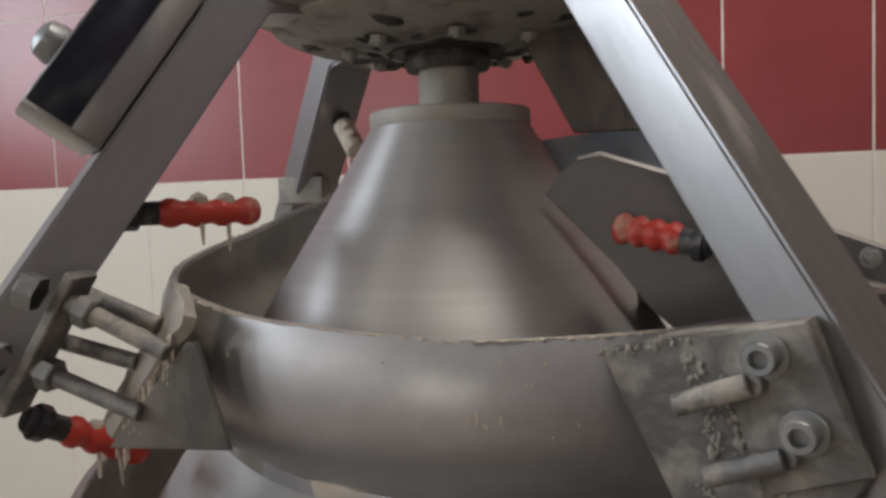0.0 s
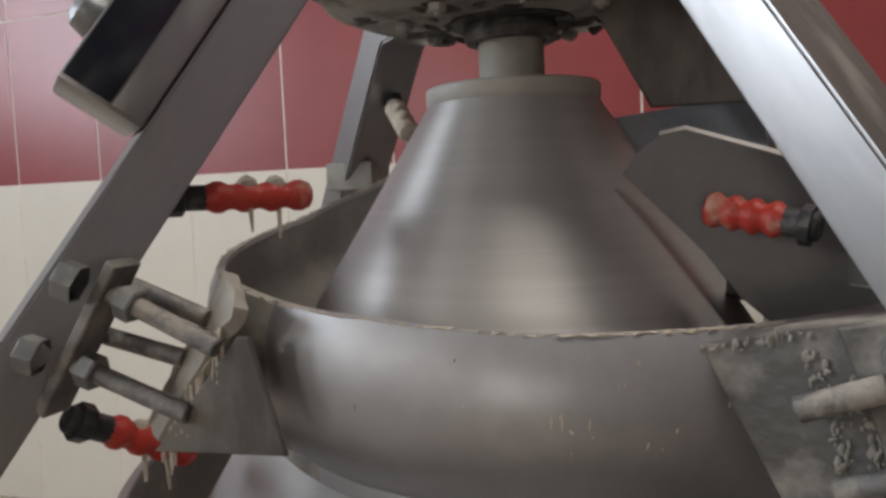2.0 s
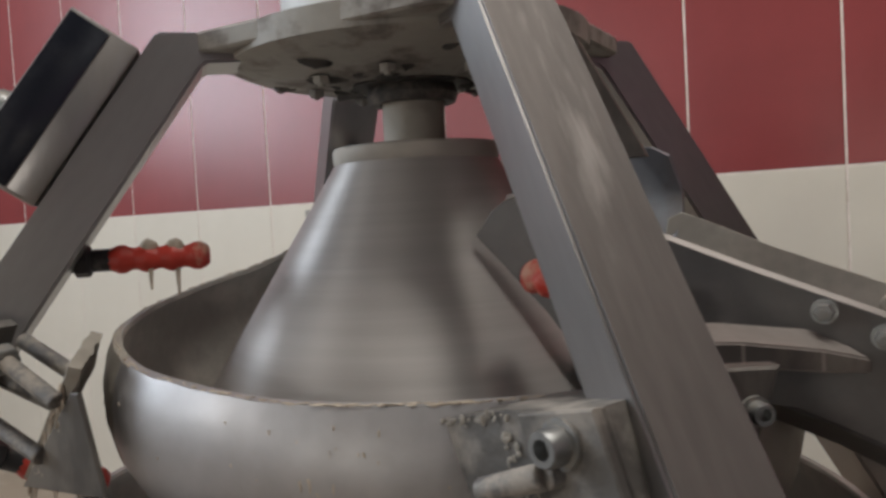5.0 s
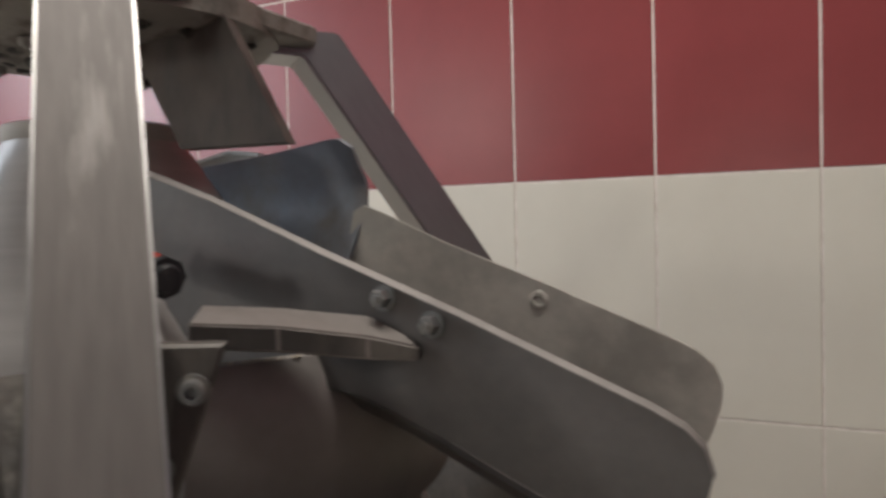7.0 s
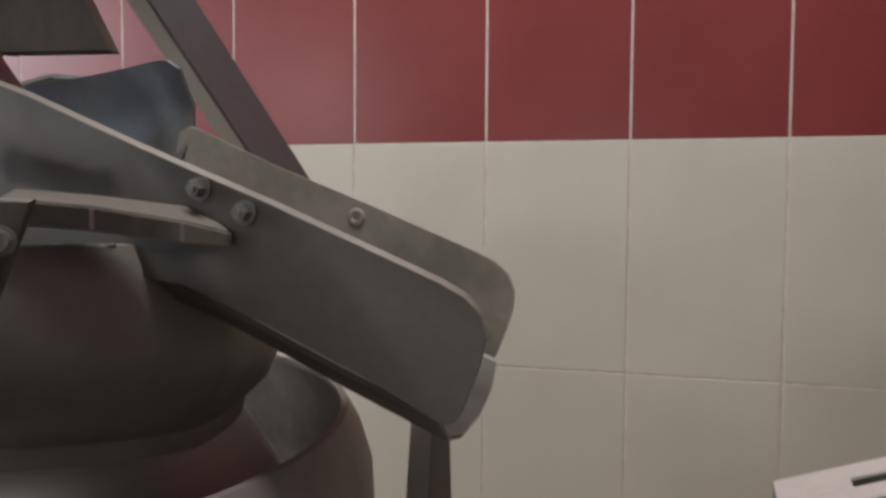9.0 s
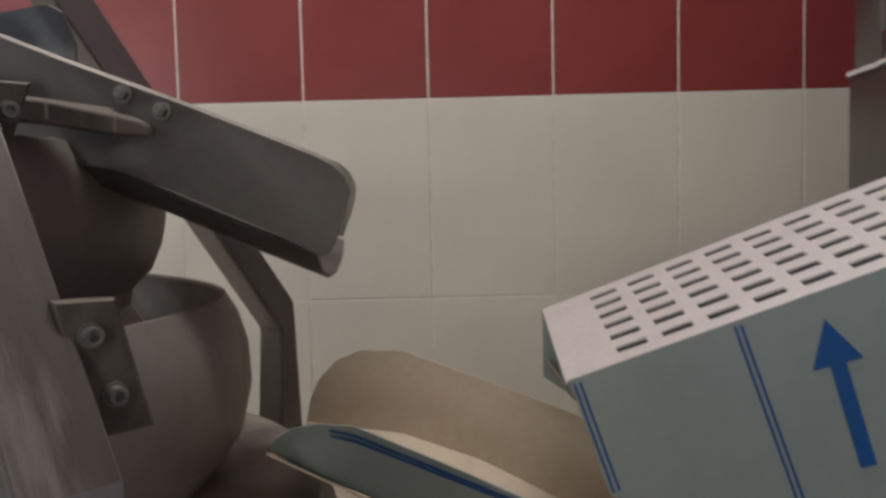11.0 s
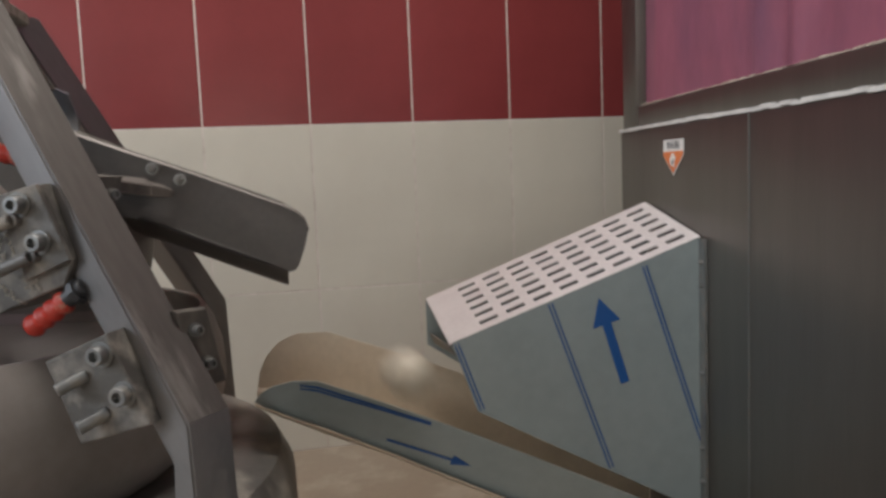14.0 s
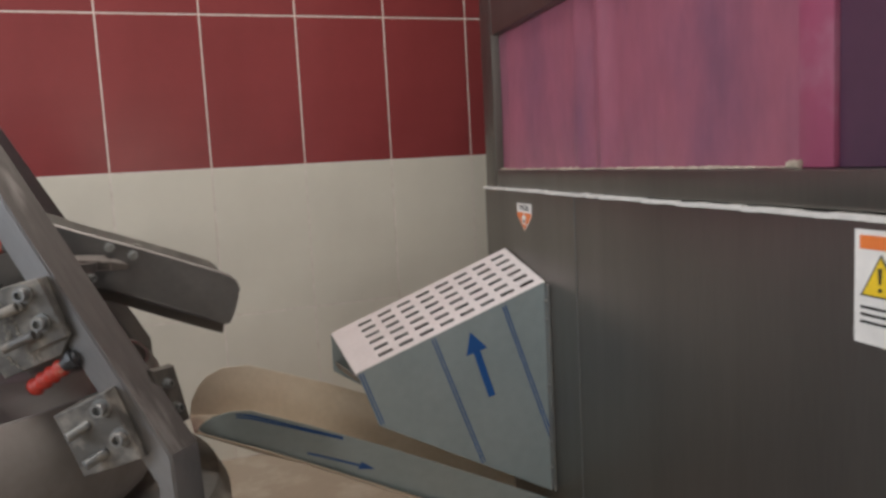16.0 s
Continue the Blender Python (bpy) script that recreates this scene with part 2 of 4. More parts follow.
def sheet(bm, rows, thick, flip=1):
    """A curved sheet of the given thickness from rows of points."""
    pts = [[Vector(p) for p in r] for r in rows]
    nr, nc = len(pts), len(pts[0])
    nor = []
    for i in range(nr):
        line = []
        for j in range(nc):
            du = pts[min(i + 1, nr - 1)][j] - pts[max(i - 1, 0)][j]
            dv = pts[i][min(j + 1, nc - 1)] - pts[i][max(j - 1, 0)]
            line.append(du.cross(dv).normalized() * flip)
        nor.append(line)
    a = [[bm.verts.new(p) for p in r] for r in pts]
    b = [[bm.verts.new(pts[i][j] + nor[i][j] * thick) for j in range(nc)] for i in range(nr)]
    for i in range(nr - 1):
        for j in range(nc - 1):
            bm.faces.new((a[i][j], a[i][j + 1], a[i + 1][j + 1], a[i + 1][j]))
            bm.faces.new((b[i][j], b[i + 1][j], b[i + 1][j + 1], b[i][j + 1]))
    for i in range(nr - 1):
        bm.faces.new((a[i][0], a[i + 1][0], b[i + 1][0], b[i][0]))
        bm.faces.new((a[i][-1], b[i][-1], b[i + 1][-1], a[i + 1][-1]))
    for j in range(nc - 1):
        bm.faces.new((a[0][j], b[0][j], b[0][j + 1], a[0][j + 1]))
        bm.faces.new((a[-1][j], a[-1][j + 1], b[-1][j + 1], b[-1][j]))
    return bm


def lerp_table(table, u):
    for (a, *va), (b, *vb) in zip(table, table[1:]):
        if u <= b:
            k = max(0.0, (u - a) / (b - a))
            k = k * k * (3 - 2 * k) * 0.3 + k * 0.7
            return [p + (q - p) * k for p, q in zip(va, vb)]
    return list(table[-1][1:])


def hex_bolt(parent, at, towards_point, r=0.010, head=0.008, name="bolt", socket=False, label="", washer=True):
    """A bolt head with its washer, on the outer side of a plate."""
    m = towards(at, towards_point)
    bm = bmesh.new()
    if washer:
        lathe(bm, [(0, 0), (r * 1.35, 0), (r * 1.35, 0.0022), (0, 0.0022)], m, 20)
    if socket:
        lathe(bm, [(r, 0.002), (r, 0.002 + head), (r * 0.9, 0.0035 + head), (r * 0.55, 0.0035 + head), (r * 0.5, 0.0035 + head * 0.3), (0, 0.0035 + head * 0.3)], m, 18)
    else:
        lathe(bm, [(r, 0.002), (r, 0.001 + head), (r * 0.88, 0.002 + head), (0, 0.002 + head)], m, 6)
        lathe(bm, [(r * 0.45, 0.002 + head), (r * 0.42, 0.004 + head), (0, 0.004 + head)], m, 12)
    return part(name, bm, ZINC, parent, label)


# ---- structure ----
def build_room():
    x0, x1, y0, y1, h = ROOM
    floor = tagged(part("floor", boxed(x0, y0, -0.1, x1, y1 + 0.2, 0), FLOOR, smooth=False), "beige floor dusted with flour", "floor", kind="structure")
    tagged(part("ceiling", boxed(x0, y0, h, x1, y1 + 0.2, h + 0.1), PLASTER, smooth=False), "plain white ceiling", "ceiling", kind="structure")
    back = tagged(part("wall_back", boxed(x0, y1 + 0.0008, 0, x1, y1 + 0.2, h), GROUT, smooth=False), "wall tiled red above and white below", "wall", kind="structure")
    tagged(part("wall_right", boxed(x1, y0, 0, x1 + 0.2, y1 + 0.2, h), PLASTER, smooth=False), "plain pale wall", "wall", kind="structure")
    bm = bmesh.new()
    for q in ((y0, 0, y1 + 0.2, 0.85), (y0, 2.3, y1 + 0.2, h), (y0, 0.85, -3.05, 2.3), (-2.5, 0.85, -2.36, 2.3), (-2.36, 0.85, y1 + 0.2, 1.2), (-1.14, 1.2, y1 + 0.2, 2.3)):
        box(bm, x0 - 0.2, q[0], q[1], x0, q[2], q[3])
    tagged(part("wall_left", bm, PLASTER, smooth=False), "pale wall with two windows", "wall", kind="structure")
    bm = bmesh.new()
    # openings invented behind the two added front lamps
    edges = [x0, -2.82, -2.58, -1.23, -0.89, x1]
    holes = {1: (1.18, 1.42), 3: (0.53, 0.87)}
    for k, (a, b) in enumerate(zip(edges, edges[1:])):
        for z0, z1 in ((0, holes[k][0]), (holes[k][1], h)) if k in holes else ((0, h),):
            box(bm, a, y0 - 0.2, z0, b, y0, z1)
    tagged(part("wall_front", bm, PLASTER, smooth=False), "unseen pale wall with openings for two added lamps", "wall", kind="structure")
    return floor, back


def build_tiles(back):
    w, hgt, g = 0.25, 0.40, 0.0042
    meshes = []
    for m in (WHITE_TILE, RED_TILE):
        bm = boxed(g / 2, 0, g / 2, w - g / 2, 0.012, hgt - g / 2, bevel=0.0006)
        meshes.append(finish(bm, m, False))
    for row in range(6):
        for k in range(-16, 3):
            ob = new("tile", meshes[row >= 2])
            ob.parent = back
            ob.matrix_basis = pose(k * w, random.uniform(-0.0003, 0.0003), row * hgt, random.uniform(-0.05, 0.05), 0, 0)


# ---- the dough rounder ----
AX, AY = -1.29, -0.872
AXIS = Matrix.Translation((AX, AY, 0))


def cone_radius(z):
    return 0.07 + (0.803 - z) * 0.628


def polar(u, r, z):
    """A point about the rounder's axis; u: degrees."""
    return Vector((AX + r * math.cos(radians(u)), AY + r * math.sin(radians(u)), z))


LEG_TILT = math.degrees(math.atan(0.7067))


def leg_frame(az):
    """The space of a slanted leg: x along its outer normal, y across, z up along the leg, from its middle at z = 0.45."""
    return AXIS @ pose(0, 0, 0, 0, 0, az) @ pose(0.485, 0, 0.45, 0, -LEG_TILT, 0)


def build_leg(parent, az):
    m = leg_frame(az)
    flat = m.inverted() @ AXIS @ pose(0, 0, 0, 0, 0, az)
    bm = bmesh.new()
    t = 0.0255
    outer = [flat @ Vector((0.523, 0, 0.23)), Vector((0.031, 0, -0.004)), Vector((0.031, 0, 0.535)), flat @ Vector((0.17, 0, 0.905)), flat @ Vector((0.10, 0, 0.905))]
    inner = [flat @ Vector((0.478, 0, 0.23)), Vector((-0.009, 0, -0.022)), Vector((-0.009, 0, 0.535)), flat @ Vector((0.13, 0, 0.884)), flat @ Vector((0.10, 0, 0.884))]
    loops = []
    for o, i in zip(outer, inner):
        loops.append([bm.verts.new((p.x, y, p.z)) for p, y in ((o, -t), (o, t), (i, t), (i, -t))])
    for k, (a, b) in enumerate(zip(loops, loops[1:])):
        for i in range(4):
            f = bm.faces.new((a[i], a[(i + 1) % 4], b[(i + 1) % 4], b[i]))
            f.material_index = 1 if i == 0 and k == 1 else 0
    bm.faces.new(loops[0])
    bm.faces.new(loops[-1][::-1])
    bmesh.ops.bevel(bm, geom=list(bm.edges), offset=0.002, segments=2, affect="EDGES")
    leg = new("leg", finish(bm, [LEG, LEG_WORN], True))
    leg.parent = parent
    leg.matrix_basis = parent.matrix_basis.inverted() @ m
    return tagged(leg, "steel tube leg worn on its outer face")


RIM = [(-60, 0.30, 0.652), (0, 0.285, 0.655), (30, 0.272, 0.657), (50, 0.263, 0.658), (75, 0.258, 0.660), (100, 0.256, 0.670), (130, 0.247, 0.684), (155, 0.230, 0.698),
       (180, 0.210, 0.714), (205, 0.195, 0.740), (230, 0.180, 0.778), (250, 0.172, 0.80), (270, 0.165, 0.81), (300, 0.158, 0.80), (338, 0.16, 0.79)]


def two_faced(bm):
    """Gives the second material to the faces that look towards the rounder's axis."""
    bmesh.ops.recalc_face_normals(bm, faces=bm.faces)
    for f in bm.faces:
        c = f.calc_center_median() - Vector((AX, AY, 0))
        c.z = 0
        if f.normal.dot(c.normalized()) < -0.02:
            f.material_index = 1
    return bm


def build_trough(parent):
    """The spiral trough that rises round the cone."""
    rows = []
    for i in range(-16, 97):
        u = i * 3
        r, z = lerp_table(RIM, u)
        d = 1.0 + 0.3 * min(1, max(0, (60 - u) / 60)) if u < 150 else 1.0 - 0.25 * min(1, (u - 150) / 90)
        wob = 0.0012 * noise.noise((u * 0.35, 1.0, 0))
        prof = [(r - 0.006, z + 0.001), (r, z + wob), (r + 0.005, z - 0.012), (r + 0.0085, z - 0.03), (r + 0.008, z - 0.05 * d), (r + 0.003, z - 0.07 * d), (r - 0.008, z - 0.09 * d),
                (max(r - 0.028, cone_radius(z - 0.105 * d) + 0.004), z - 0.105 * d), (cone_radius(z - 0.115 * d) + 0.003, z - 0.115 * d)]
        rows.append([polar(-u, a, b) for a, b in prof])
    bm = two_faced(sheet(bmesh.new(), rows, 0.004, -1))
    # dough cakes the stretch by the clamp, the stretch under the chute is duller and browner
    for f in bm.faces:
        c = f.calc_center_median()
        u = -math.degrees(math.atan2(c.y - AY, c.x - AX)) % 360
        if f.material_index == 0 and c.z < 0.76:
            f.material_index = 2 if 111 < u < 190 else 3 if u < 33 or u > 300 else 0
    return part("trough", bm, [BOWL, FLOURY, PALE, DULL_BROWN], parent, "polished spiral steel trough smeared with dough")


LOWER_RIM = [(0, 0.354, 0.513), (60, 0.354, 0.515), (120, 0.333, 0.522), (155, 0.308, 0.535), (200, 0.300, 0.535), (260, 0.32, 0.525), (320, 0.35, 0.513), (360, 0.354, 0.513)]


def build_lower_trough(parent):
    rows = []
    for i in range(0, 121):
        u = i * 3
        r, z = lerp_table(LOWER_RIM, u)
        prof = [(r - 0.006, z), (r, z), (r + 0.012, z - 0.02), (r + 0.021, z - 0.05), (r + 0.023, z - 0.09), (r + 0.014, z - 0.13), (r - 0.012, z - 0.165), (r - 0.05, z - 0.195), (r - 0.09, z - 0.21)]
        rows.append([polar(-u, a, b) for a, b in prof])
    return part("lower_trough", two_faced(sheet(bmesh.new(), rows, 0.004, -1)), [DULL_BROWN, FLOURY], parent, "lower trough of dull brown steel")


SCRAPER = ((-1.188, -0.877, 0.89), (-1.137, -0.872, 0.792), (0.088, 0.012, 0))


def build_rounder():
    ro = thing("dough_rounder", pose(AX, AY, 0), "stainless steel conical dough rounder on four slanted legs", "dough rounder")
    for az in (-41, -132, 49, 142):
        build_leg(ro, az)
    build_trough(ro)
    build_lower_trough(ro)
    # pan and pedestal
    part("base", lathe(bmesh.new(), [(0, 0.29), (0.25, 0.30), (0.33, 0.335), (0.40, 0.335), (0.442, 0.322), (0.458, 0.29), (0.46, 0.2), (0.462, 0.0), (0, 0)], AXIS, 64), DUSTY, ro, "flour-covered round base")
    for az in (-41, -132, 49, 142):
        m = AXIS @ pose(0, 0, 0, 0, 0, az)
        part("foot", box(bmesh.new(), 0.36, -0.03, 0.205, 0.526, 0.03, 0.229, m, 0.002), DUSTY, ro)
        part("foot_post", box(bmesh.new(), 0.47, -0.026, 0.0, 0.523, 0.026, 0.205, m, 0.002), DUSTY, ro)
    # head plate
    bm = bmesh.new()
    c = [(0.145, -0.11), (0.145, 0.11), (0.11, 0.145), (-0.11, 0.145), (-0.145, 0.11), (-0.145, -0.11), (-0.11, -0.145), (0.11, -0.145)]
    prism(bm, c, -0.016, AXIS @ Matrix.Translation((0, 0, 0.9055)) @ pose(0, 0, 0, 90, 0, 0), 0.002)
    part("head_plate", bm, PLATE, ro, "grey plate that carries the motor")
    bm = bmesh.new()
    lathe(bm, [(0, 0.870), (0.05, 0.870), (0.055, 0.868), (0.075, 0.872), (0.135, 0.880), (0.15, 0.886), (0.15, 0.9045), (0, 0.9045)], AXIS, 40)
    part("gearbox_flange", bm, PLATE, ro)
    bm = bmesh.new()
    lathe(bm, [(0.028, 0.853), (0.036, 0.853), (0.039, 0.860), (0.037, 0.867), (0.05, 0.8675), (0.05, 0.8715), (0.028, 0.8715)], AXIS, 32)
    part("shaft_seal", bm, DARK, ro, "black greasy shaft seal")
    for u in range(0, 360, 45):
        hex_bolt(ro, polar(u + 20, 0.085, 0.874), polar(u + 20, 0.085, 0.8), 0.007, 0.006, washer=False).data.materials[0] = PLATE
    rnd = random.Random(9)
    bm = bmesh.new()
    for i in range(46):
        r, a = rnd.uniform(0.045, 0.125), rnd.uniform(0, 360)
        m2 = Matrix.Translation(polar(a, r, 0.871 + (r - 0.055) * 0.11)) @ pose(0, 0, 0, 0, 0, rnd.uniform(0, 360)) @ Matrix.Diagonal((rnd.uniform(0.6, 2.0), rnd.uniform(0.5, 1.2), rnd.uniform(0.3, 0.8), 1))
        bmesh.ops.create_icosphere(bm, subdivisions=2, radius=rnd.uniform(0.004, 0.011), matrix=m2)
    for v in bm.verts:
        v.co += Vector(noise.noise_vector(v.co * 130)) * 0.004
    tagged(part("grease_cake", bm, DARK, ro, "dark greasy flour clumps under the plate"), kind="stuff")
    bm = bmesh.new()
    lathe(bm, [(0, 0.905), (0.10, 0.905), (0.11, 0.925), (0.11, 1.03), (0.09, 1.06), (0.085, 1.30), (0.07, 1.33), (0, 1.335)], AXIS @ Matrix.Translation((-0.02, 0.03, 0)), 40)
    part("motor", bm, MOTOR, ro, "white painted gear motor")
    # scraper blade that hangs beside the cone
    bm = bmesh.new()
    top, foot, across = SCRAPER
    rows = [[Vector(a).lerp(Vector(b), k) + Vector(across) * w for w in (-0.5, -0.2, 0.2, 0.5)] for a, b, k in ((top, foot, q) for q in (0, 0.5, 1.0))]
    part("scraper_blade", sheet(bm, rows, 0.014), GRIMY, ro, "stained scraper blade beside the cone")
    return ro


def build_cone(ro):
    bm = bmesh.new()
    lathe(bm, [(0, 0.805), (0.0685, 0.8045), (0.07, 0.803)] + [(cone_radius(z), z) for z in (0.79, 0.765, 0.74, 0.7385, 0.70, 0.66, 0.62, 0.5, 0.38)] + [(0.33, 0.375)], AXIS, 96)
    cone = part("cone", bm, CONE, ro, "spinning brushed steel cone")
    part("collar", lathe(bmesh.new(), [(0, 0.803), (0.069, 0.803), (0.0705, 0.805), (0.0705, 0.8155), (0.069, 0.817), (0, 0.817)], AXIS, 64), FLOURY, cone, "collar dulled with flour")
    part("shaft", lathe(bmesh.new(), [(0, 0.816), (0.027, 0.816), (0.0265, 0.819), (0.0265, 0.875), (0, 0.875)], AXIS, 40), PALE, cone, "dull grey shaft dusted with flour")
    return cone


# ---- discharge chute ----
def build_chute():
    ch = thing("discharge_chute", pose(-0.97, -0.87, 0.62), "grey steel discharge chute sloping down from the rounder", "chute")
    yf, yb = -0.945, -0.778
    # front plate: outline in x, z
    front = [(-1.197, 0.742), (-1.185, 0.758), (-1.172, 0.767), (-1.155, 0.770), (-1.10, 0.751), (-1.015, 0.716), (-0.93, 0.683), (-0.858, 0.653), (-0.827, 0.640), (-0.812, 0.632), (-0.803, 0.623), (-0.799, 0.610),
             (-0.804, 0.590), (-0.812, 0.569), (-0.817, 0.561), (-0.825, 0.559), (-0.87, 0.583), (-0.935, 0.612), (-0.99, 0.634), (-1.05, 0.640), (-1.10, 0.636), (-1.122, 0.656), (-1.145, 0.687)]
    part("front_plate", prism(bmesh.new(), front, -0.003, Matrix.Translation((0, yf, 0)), 0.0006), CHUTE, ch, "flat grey side plate with a rounded end")
    # paler strip stands in for the highlight along the plate's edge
    lip = sheet(bmesh.new(), [[(x, yf - 0.0037, z - 0.0012), (x, yf - 0.0016, z + 0.0016), (x, yf + 0.0007, z - 0.0012)] for x, z in front[2:12]], 0.0008)
    part("lip", lip, DULL_BROWN, ch, "worn upper edge, highlight painted as a paler strip")
    back = [(-1.112, 0.70), (-1.103, 0.744), (-1.092, 0.749), (-1.075, 0.742), (-1.019, 0.717), (-0.933, 0.684), (-0.845, 0.648), (-0.829, 0.641), (-0.818, 0.631), (-0.813, 0.618), (-0.814, 0.605), (-0.819, 0.588), (-0.828, 0.566), (-0.90, 0.594), (-0.97, 0.622), (-1.05, 0.65), (-1.10, 0.67)]
    part("back_plate", prism(bmesh.new(), back, 0.003, Matrix.Translation((0, yb, 0)), 0.0006), FLOURY, ch, "grey side plate streaked with flour")
    rows = []
    for x, z in ((-1.13, 0.672), (-1.05, 0.65), (-0.97, 0.622), (-0.90, 0.590), (-0.826, 0.558)):
        rows.append([(x, yf, z + 0.004), (x, yf + 0.02, z - 0.012), (x, yf + 0.055, z - 0.02), (x, yb - 0.055, z - 0.02), (x, yb - 0.02, z - 0.012), (x, yb, z + 0.004)])
    part("chute_floor", sheet(bmesh.new(), rows, 0.003, -1), CHUTE, ch)
    # upper guide that leads the dough off the cone
    rows = []
    for i in range(13):
        k = i / 12
        x, y = -1.285 + 0.186 * k, -0.764 - 0.020 * k + 0.010 * math.sin(k * 3.14)
        top = 0.79 + 0.018 * k - (0.012 * (k - 0.9) / 0.1 if k > 0.9 else 0)
        rows.append([(x, y, top), (x + 0.008 * k * k, y + 0.008, top - 0.03), (x + 0.008 * k * k, y + 0.008, 0.745), (x - 0.006 * k, y, 0.705)])
    part("guide_plate", sheet(bmesh.new(), rows, 0.003), GUIDE, ch, "curved bluish steel guide plate")
    # support arm and bolts
    arm = bmesh.new()
    loops = []
    for (xb, y_b, zb), (xf, y_f, zf), low in (((-1.066, -0.996, 0.690), (-1.048, -1.026, 0.684), 0.670), ((-1.03, -0.972, 0.687), (-1.012, -0.998, 0.680), 0.666),
                                            ((-0.985, -0.9487, 0.681), (-0.975, -0.968, 0.672), 0.659), ((-0.962, -0.9487, 0.671), (-0.951, -0.953, 0.665), 0.657)):
        loops.append([arm.verts.new(p) for p in ((xb, y_b, zb), (xf, y_f, zf), (xf, y_f, low), (xb, y_b, low))])
    # darker steel on every face but the top paints the arm's shaded sides
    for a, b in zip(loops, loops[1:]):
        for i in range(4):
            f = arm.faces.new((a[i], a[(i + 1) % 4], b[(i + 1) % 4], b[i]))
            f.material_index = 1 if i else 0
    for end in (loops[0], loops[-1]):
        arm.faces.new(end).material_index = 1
    bmesh.ops.bevel(arm, geom=list(arm.edges), offset=0.0012, segments=2, affect="EDGES")
    part("support_arm", arm, [ARM, STAINED_SHADED], ch, "flat bar dusted with flour, shaded sides painted darker")
    for x, z in ((-0.975, 0.691), (-0.945, 0.677)):
        hex_bolt(ch, (x, yf - 0.0035, z), (x, yf - 1, z), 0.0055, 0.007)
    # rivet heads on the inner side
    for x, z in ((-0.942, 0.673),):
        part("rivet", lathe(bmesh.new(), [(0.0075, 0), (0.0065, 0.001), (0.004, 0.0012), (0.003, 0.0004), (0, 0.0004)], towards((x, yb, z), (x, yb - 1, z)), 18), FLOURY, ch)
    return ch


# ---- proofer, hood and tray ----
PROOF = pose(-0.29, -0.9, 0, 0, 0, -7)


def folded_sheet():
    """A hanging plastic sheet with a few upright folds."""
    rows = []
    for i in range(90):
        y = 0.149 - 0.857 * i / 89
        x = 0.020
        for c, w, h in ((-0.215, 0.010, 0.004), (-0.262, 0.016, -0.005), (-0.300, 0.013, 0.007), (-0.345, 0.02, -0.003), (-0.50, 0.07, 0.003), (0.10, 0.02, 0.002)):
            x -= h * math.exp(-((y - c) / w) ** 2)
        rows.append([PROOF @ Vector((x + 0.0015 * noise.noise((y * 9, z * 7, 3)), y, z)) for z in [0.764 + 0.262 * k / 12 for k in range(13)]])
    return sheet(bmesh.new(), rows, 0.0015, -1)


def flour_line(y0, y1, z, n, seed, thick=0.0022):
    """A ragged line of flour along a ledge of the window."""
    rnd = random.Random(seed)
    bm = bmesh.new()
    for i in range(n):
        y = y0 + (y1 - y0) * (i + rnd.random()) / n
        bmesh.ops.create_icosphere(bm, subdivisions=1, radius=1.0, matrix=PROOF @ Matrix.Translation((0.0135, y, z)) @ Matrix.Diagonal((0.005, abs(y1 - y0) / n * rnd.uniform(0.5, 1.1), thick * rnd.uniform(0.3, 1.2), 1)))
    return bm


def build_proofer():
    pr = thing("proofer_cabinet", PROOF, "brushed steel proofing cabinet with a pink window", "proofer")
    part("side_panel", boxed(0, -1.6, 0, 0.9, 0.221, 0.728, PROOF, 0.002), PANEL, pr, "brushed brown-grey steel panel")
    part("post", boxed(0.004, 0.150, 0.730, 0.06, 0.219, 2.2, PROOF, 0.002), PANEL, pr)
    part("lower_rail", boxed(0.004, -1.6, 0.730, 0.06, 0.149, 0.765, PROOF, 0.003), PANEL, pr)
    part("upper_rail", boxed(0.004, -1.6, 1.025, 0.06, 0.149, 1.10, PROOF, 0.003), PANEL, pr)
    part("upper_panel", boxed(0.012, -1.6, 1.10, 0.9, 0.149, 2.2, PROOF, 0.003), PANEL, pr)
    part("window_sheet", folded_sheet(), PINK, pr, "translucent pink plastic sheet")
    part("window_strip", boxed(0.016, -0.752, 0.766, 0.030, -0.7085, 1.024, PROOF, 0.001), MAGENTA, pr, "magenta plastic strip")
    part("window_sheet", boxed(0.022, -1.6, 0.766, 0.030, -0.7525, 1.024, PROOF), PURPLE, pr, "dark purple plastic sheet")
    bm = bmesh.new()
    for i in range(90):
        y = -1.6 + 1.82 * i / 90
        j = random.uniform(-0.0008, 0.0008) + 0.005 * min(0.0, y)
        box(bm, -0.003, y, 0.7275 + j, 0.004, y + 0.0215, 0.7315 + j + random.uniform(0, 0.0012), PROOF)
    part("seam_sealant", bm, CAULK, pr, "uneven white sealant line", False)
    part("window_backing", boxed(0.036, -1.6, 0.764, 0.05, 0.149, 1.026, PROOF), MAUVE, pr)
    tagged(part("flour_line", flour_line(0.147, -0.705, 0.7665, 70, 5), DRIED, pr, "flour gathered along the window's foot"), kind="stuff")
    tagged(part("flour_line", flour_line(-0.697, -0.713, 0.769, 7, 6, 0.005), DRIED, pr, "flour gathered at the strip's foot"), kind="stuff")
    part("panel_seam", boxed(-0.0012, -0.2342, 0.0, 0.0, -0.2328, 0.727, PROOF), ZINC, pr, "thin pale panel joint", False)
    return pr


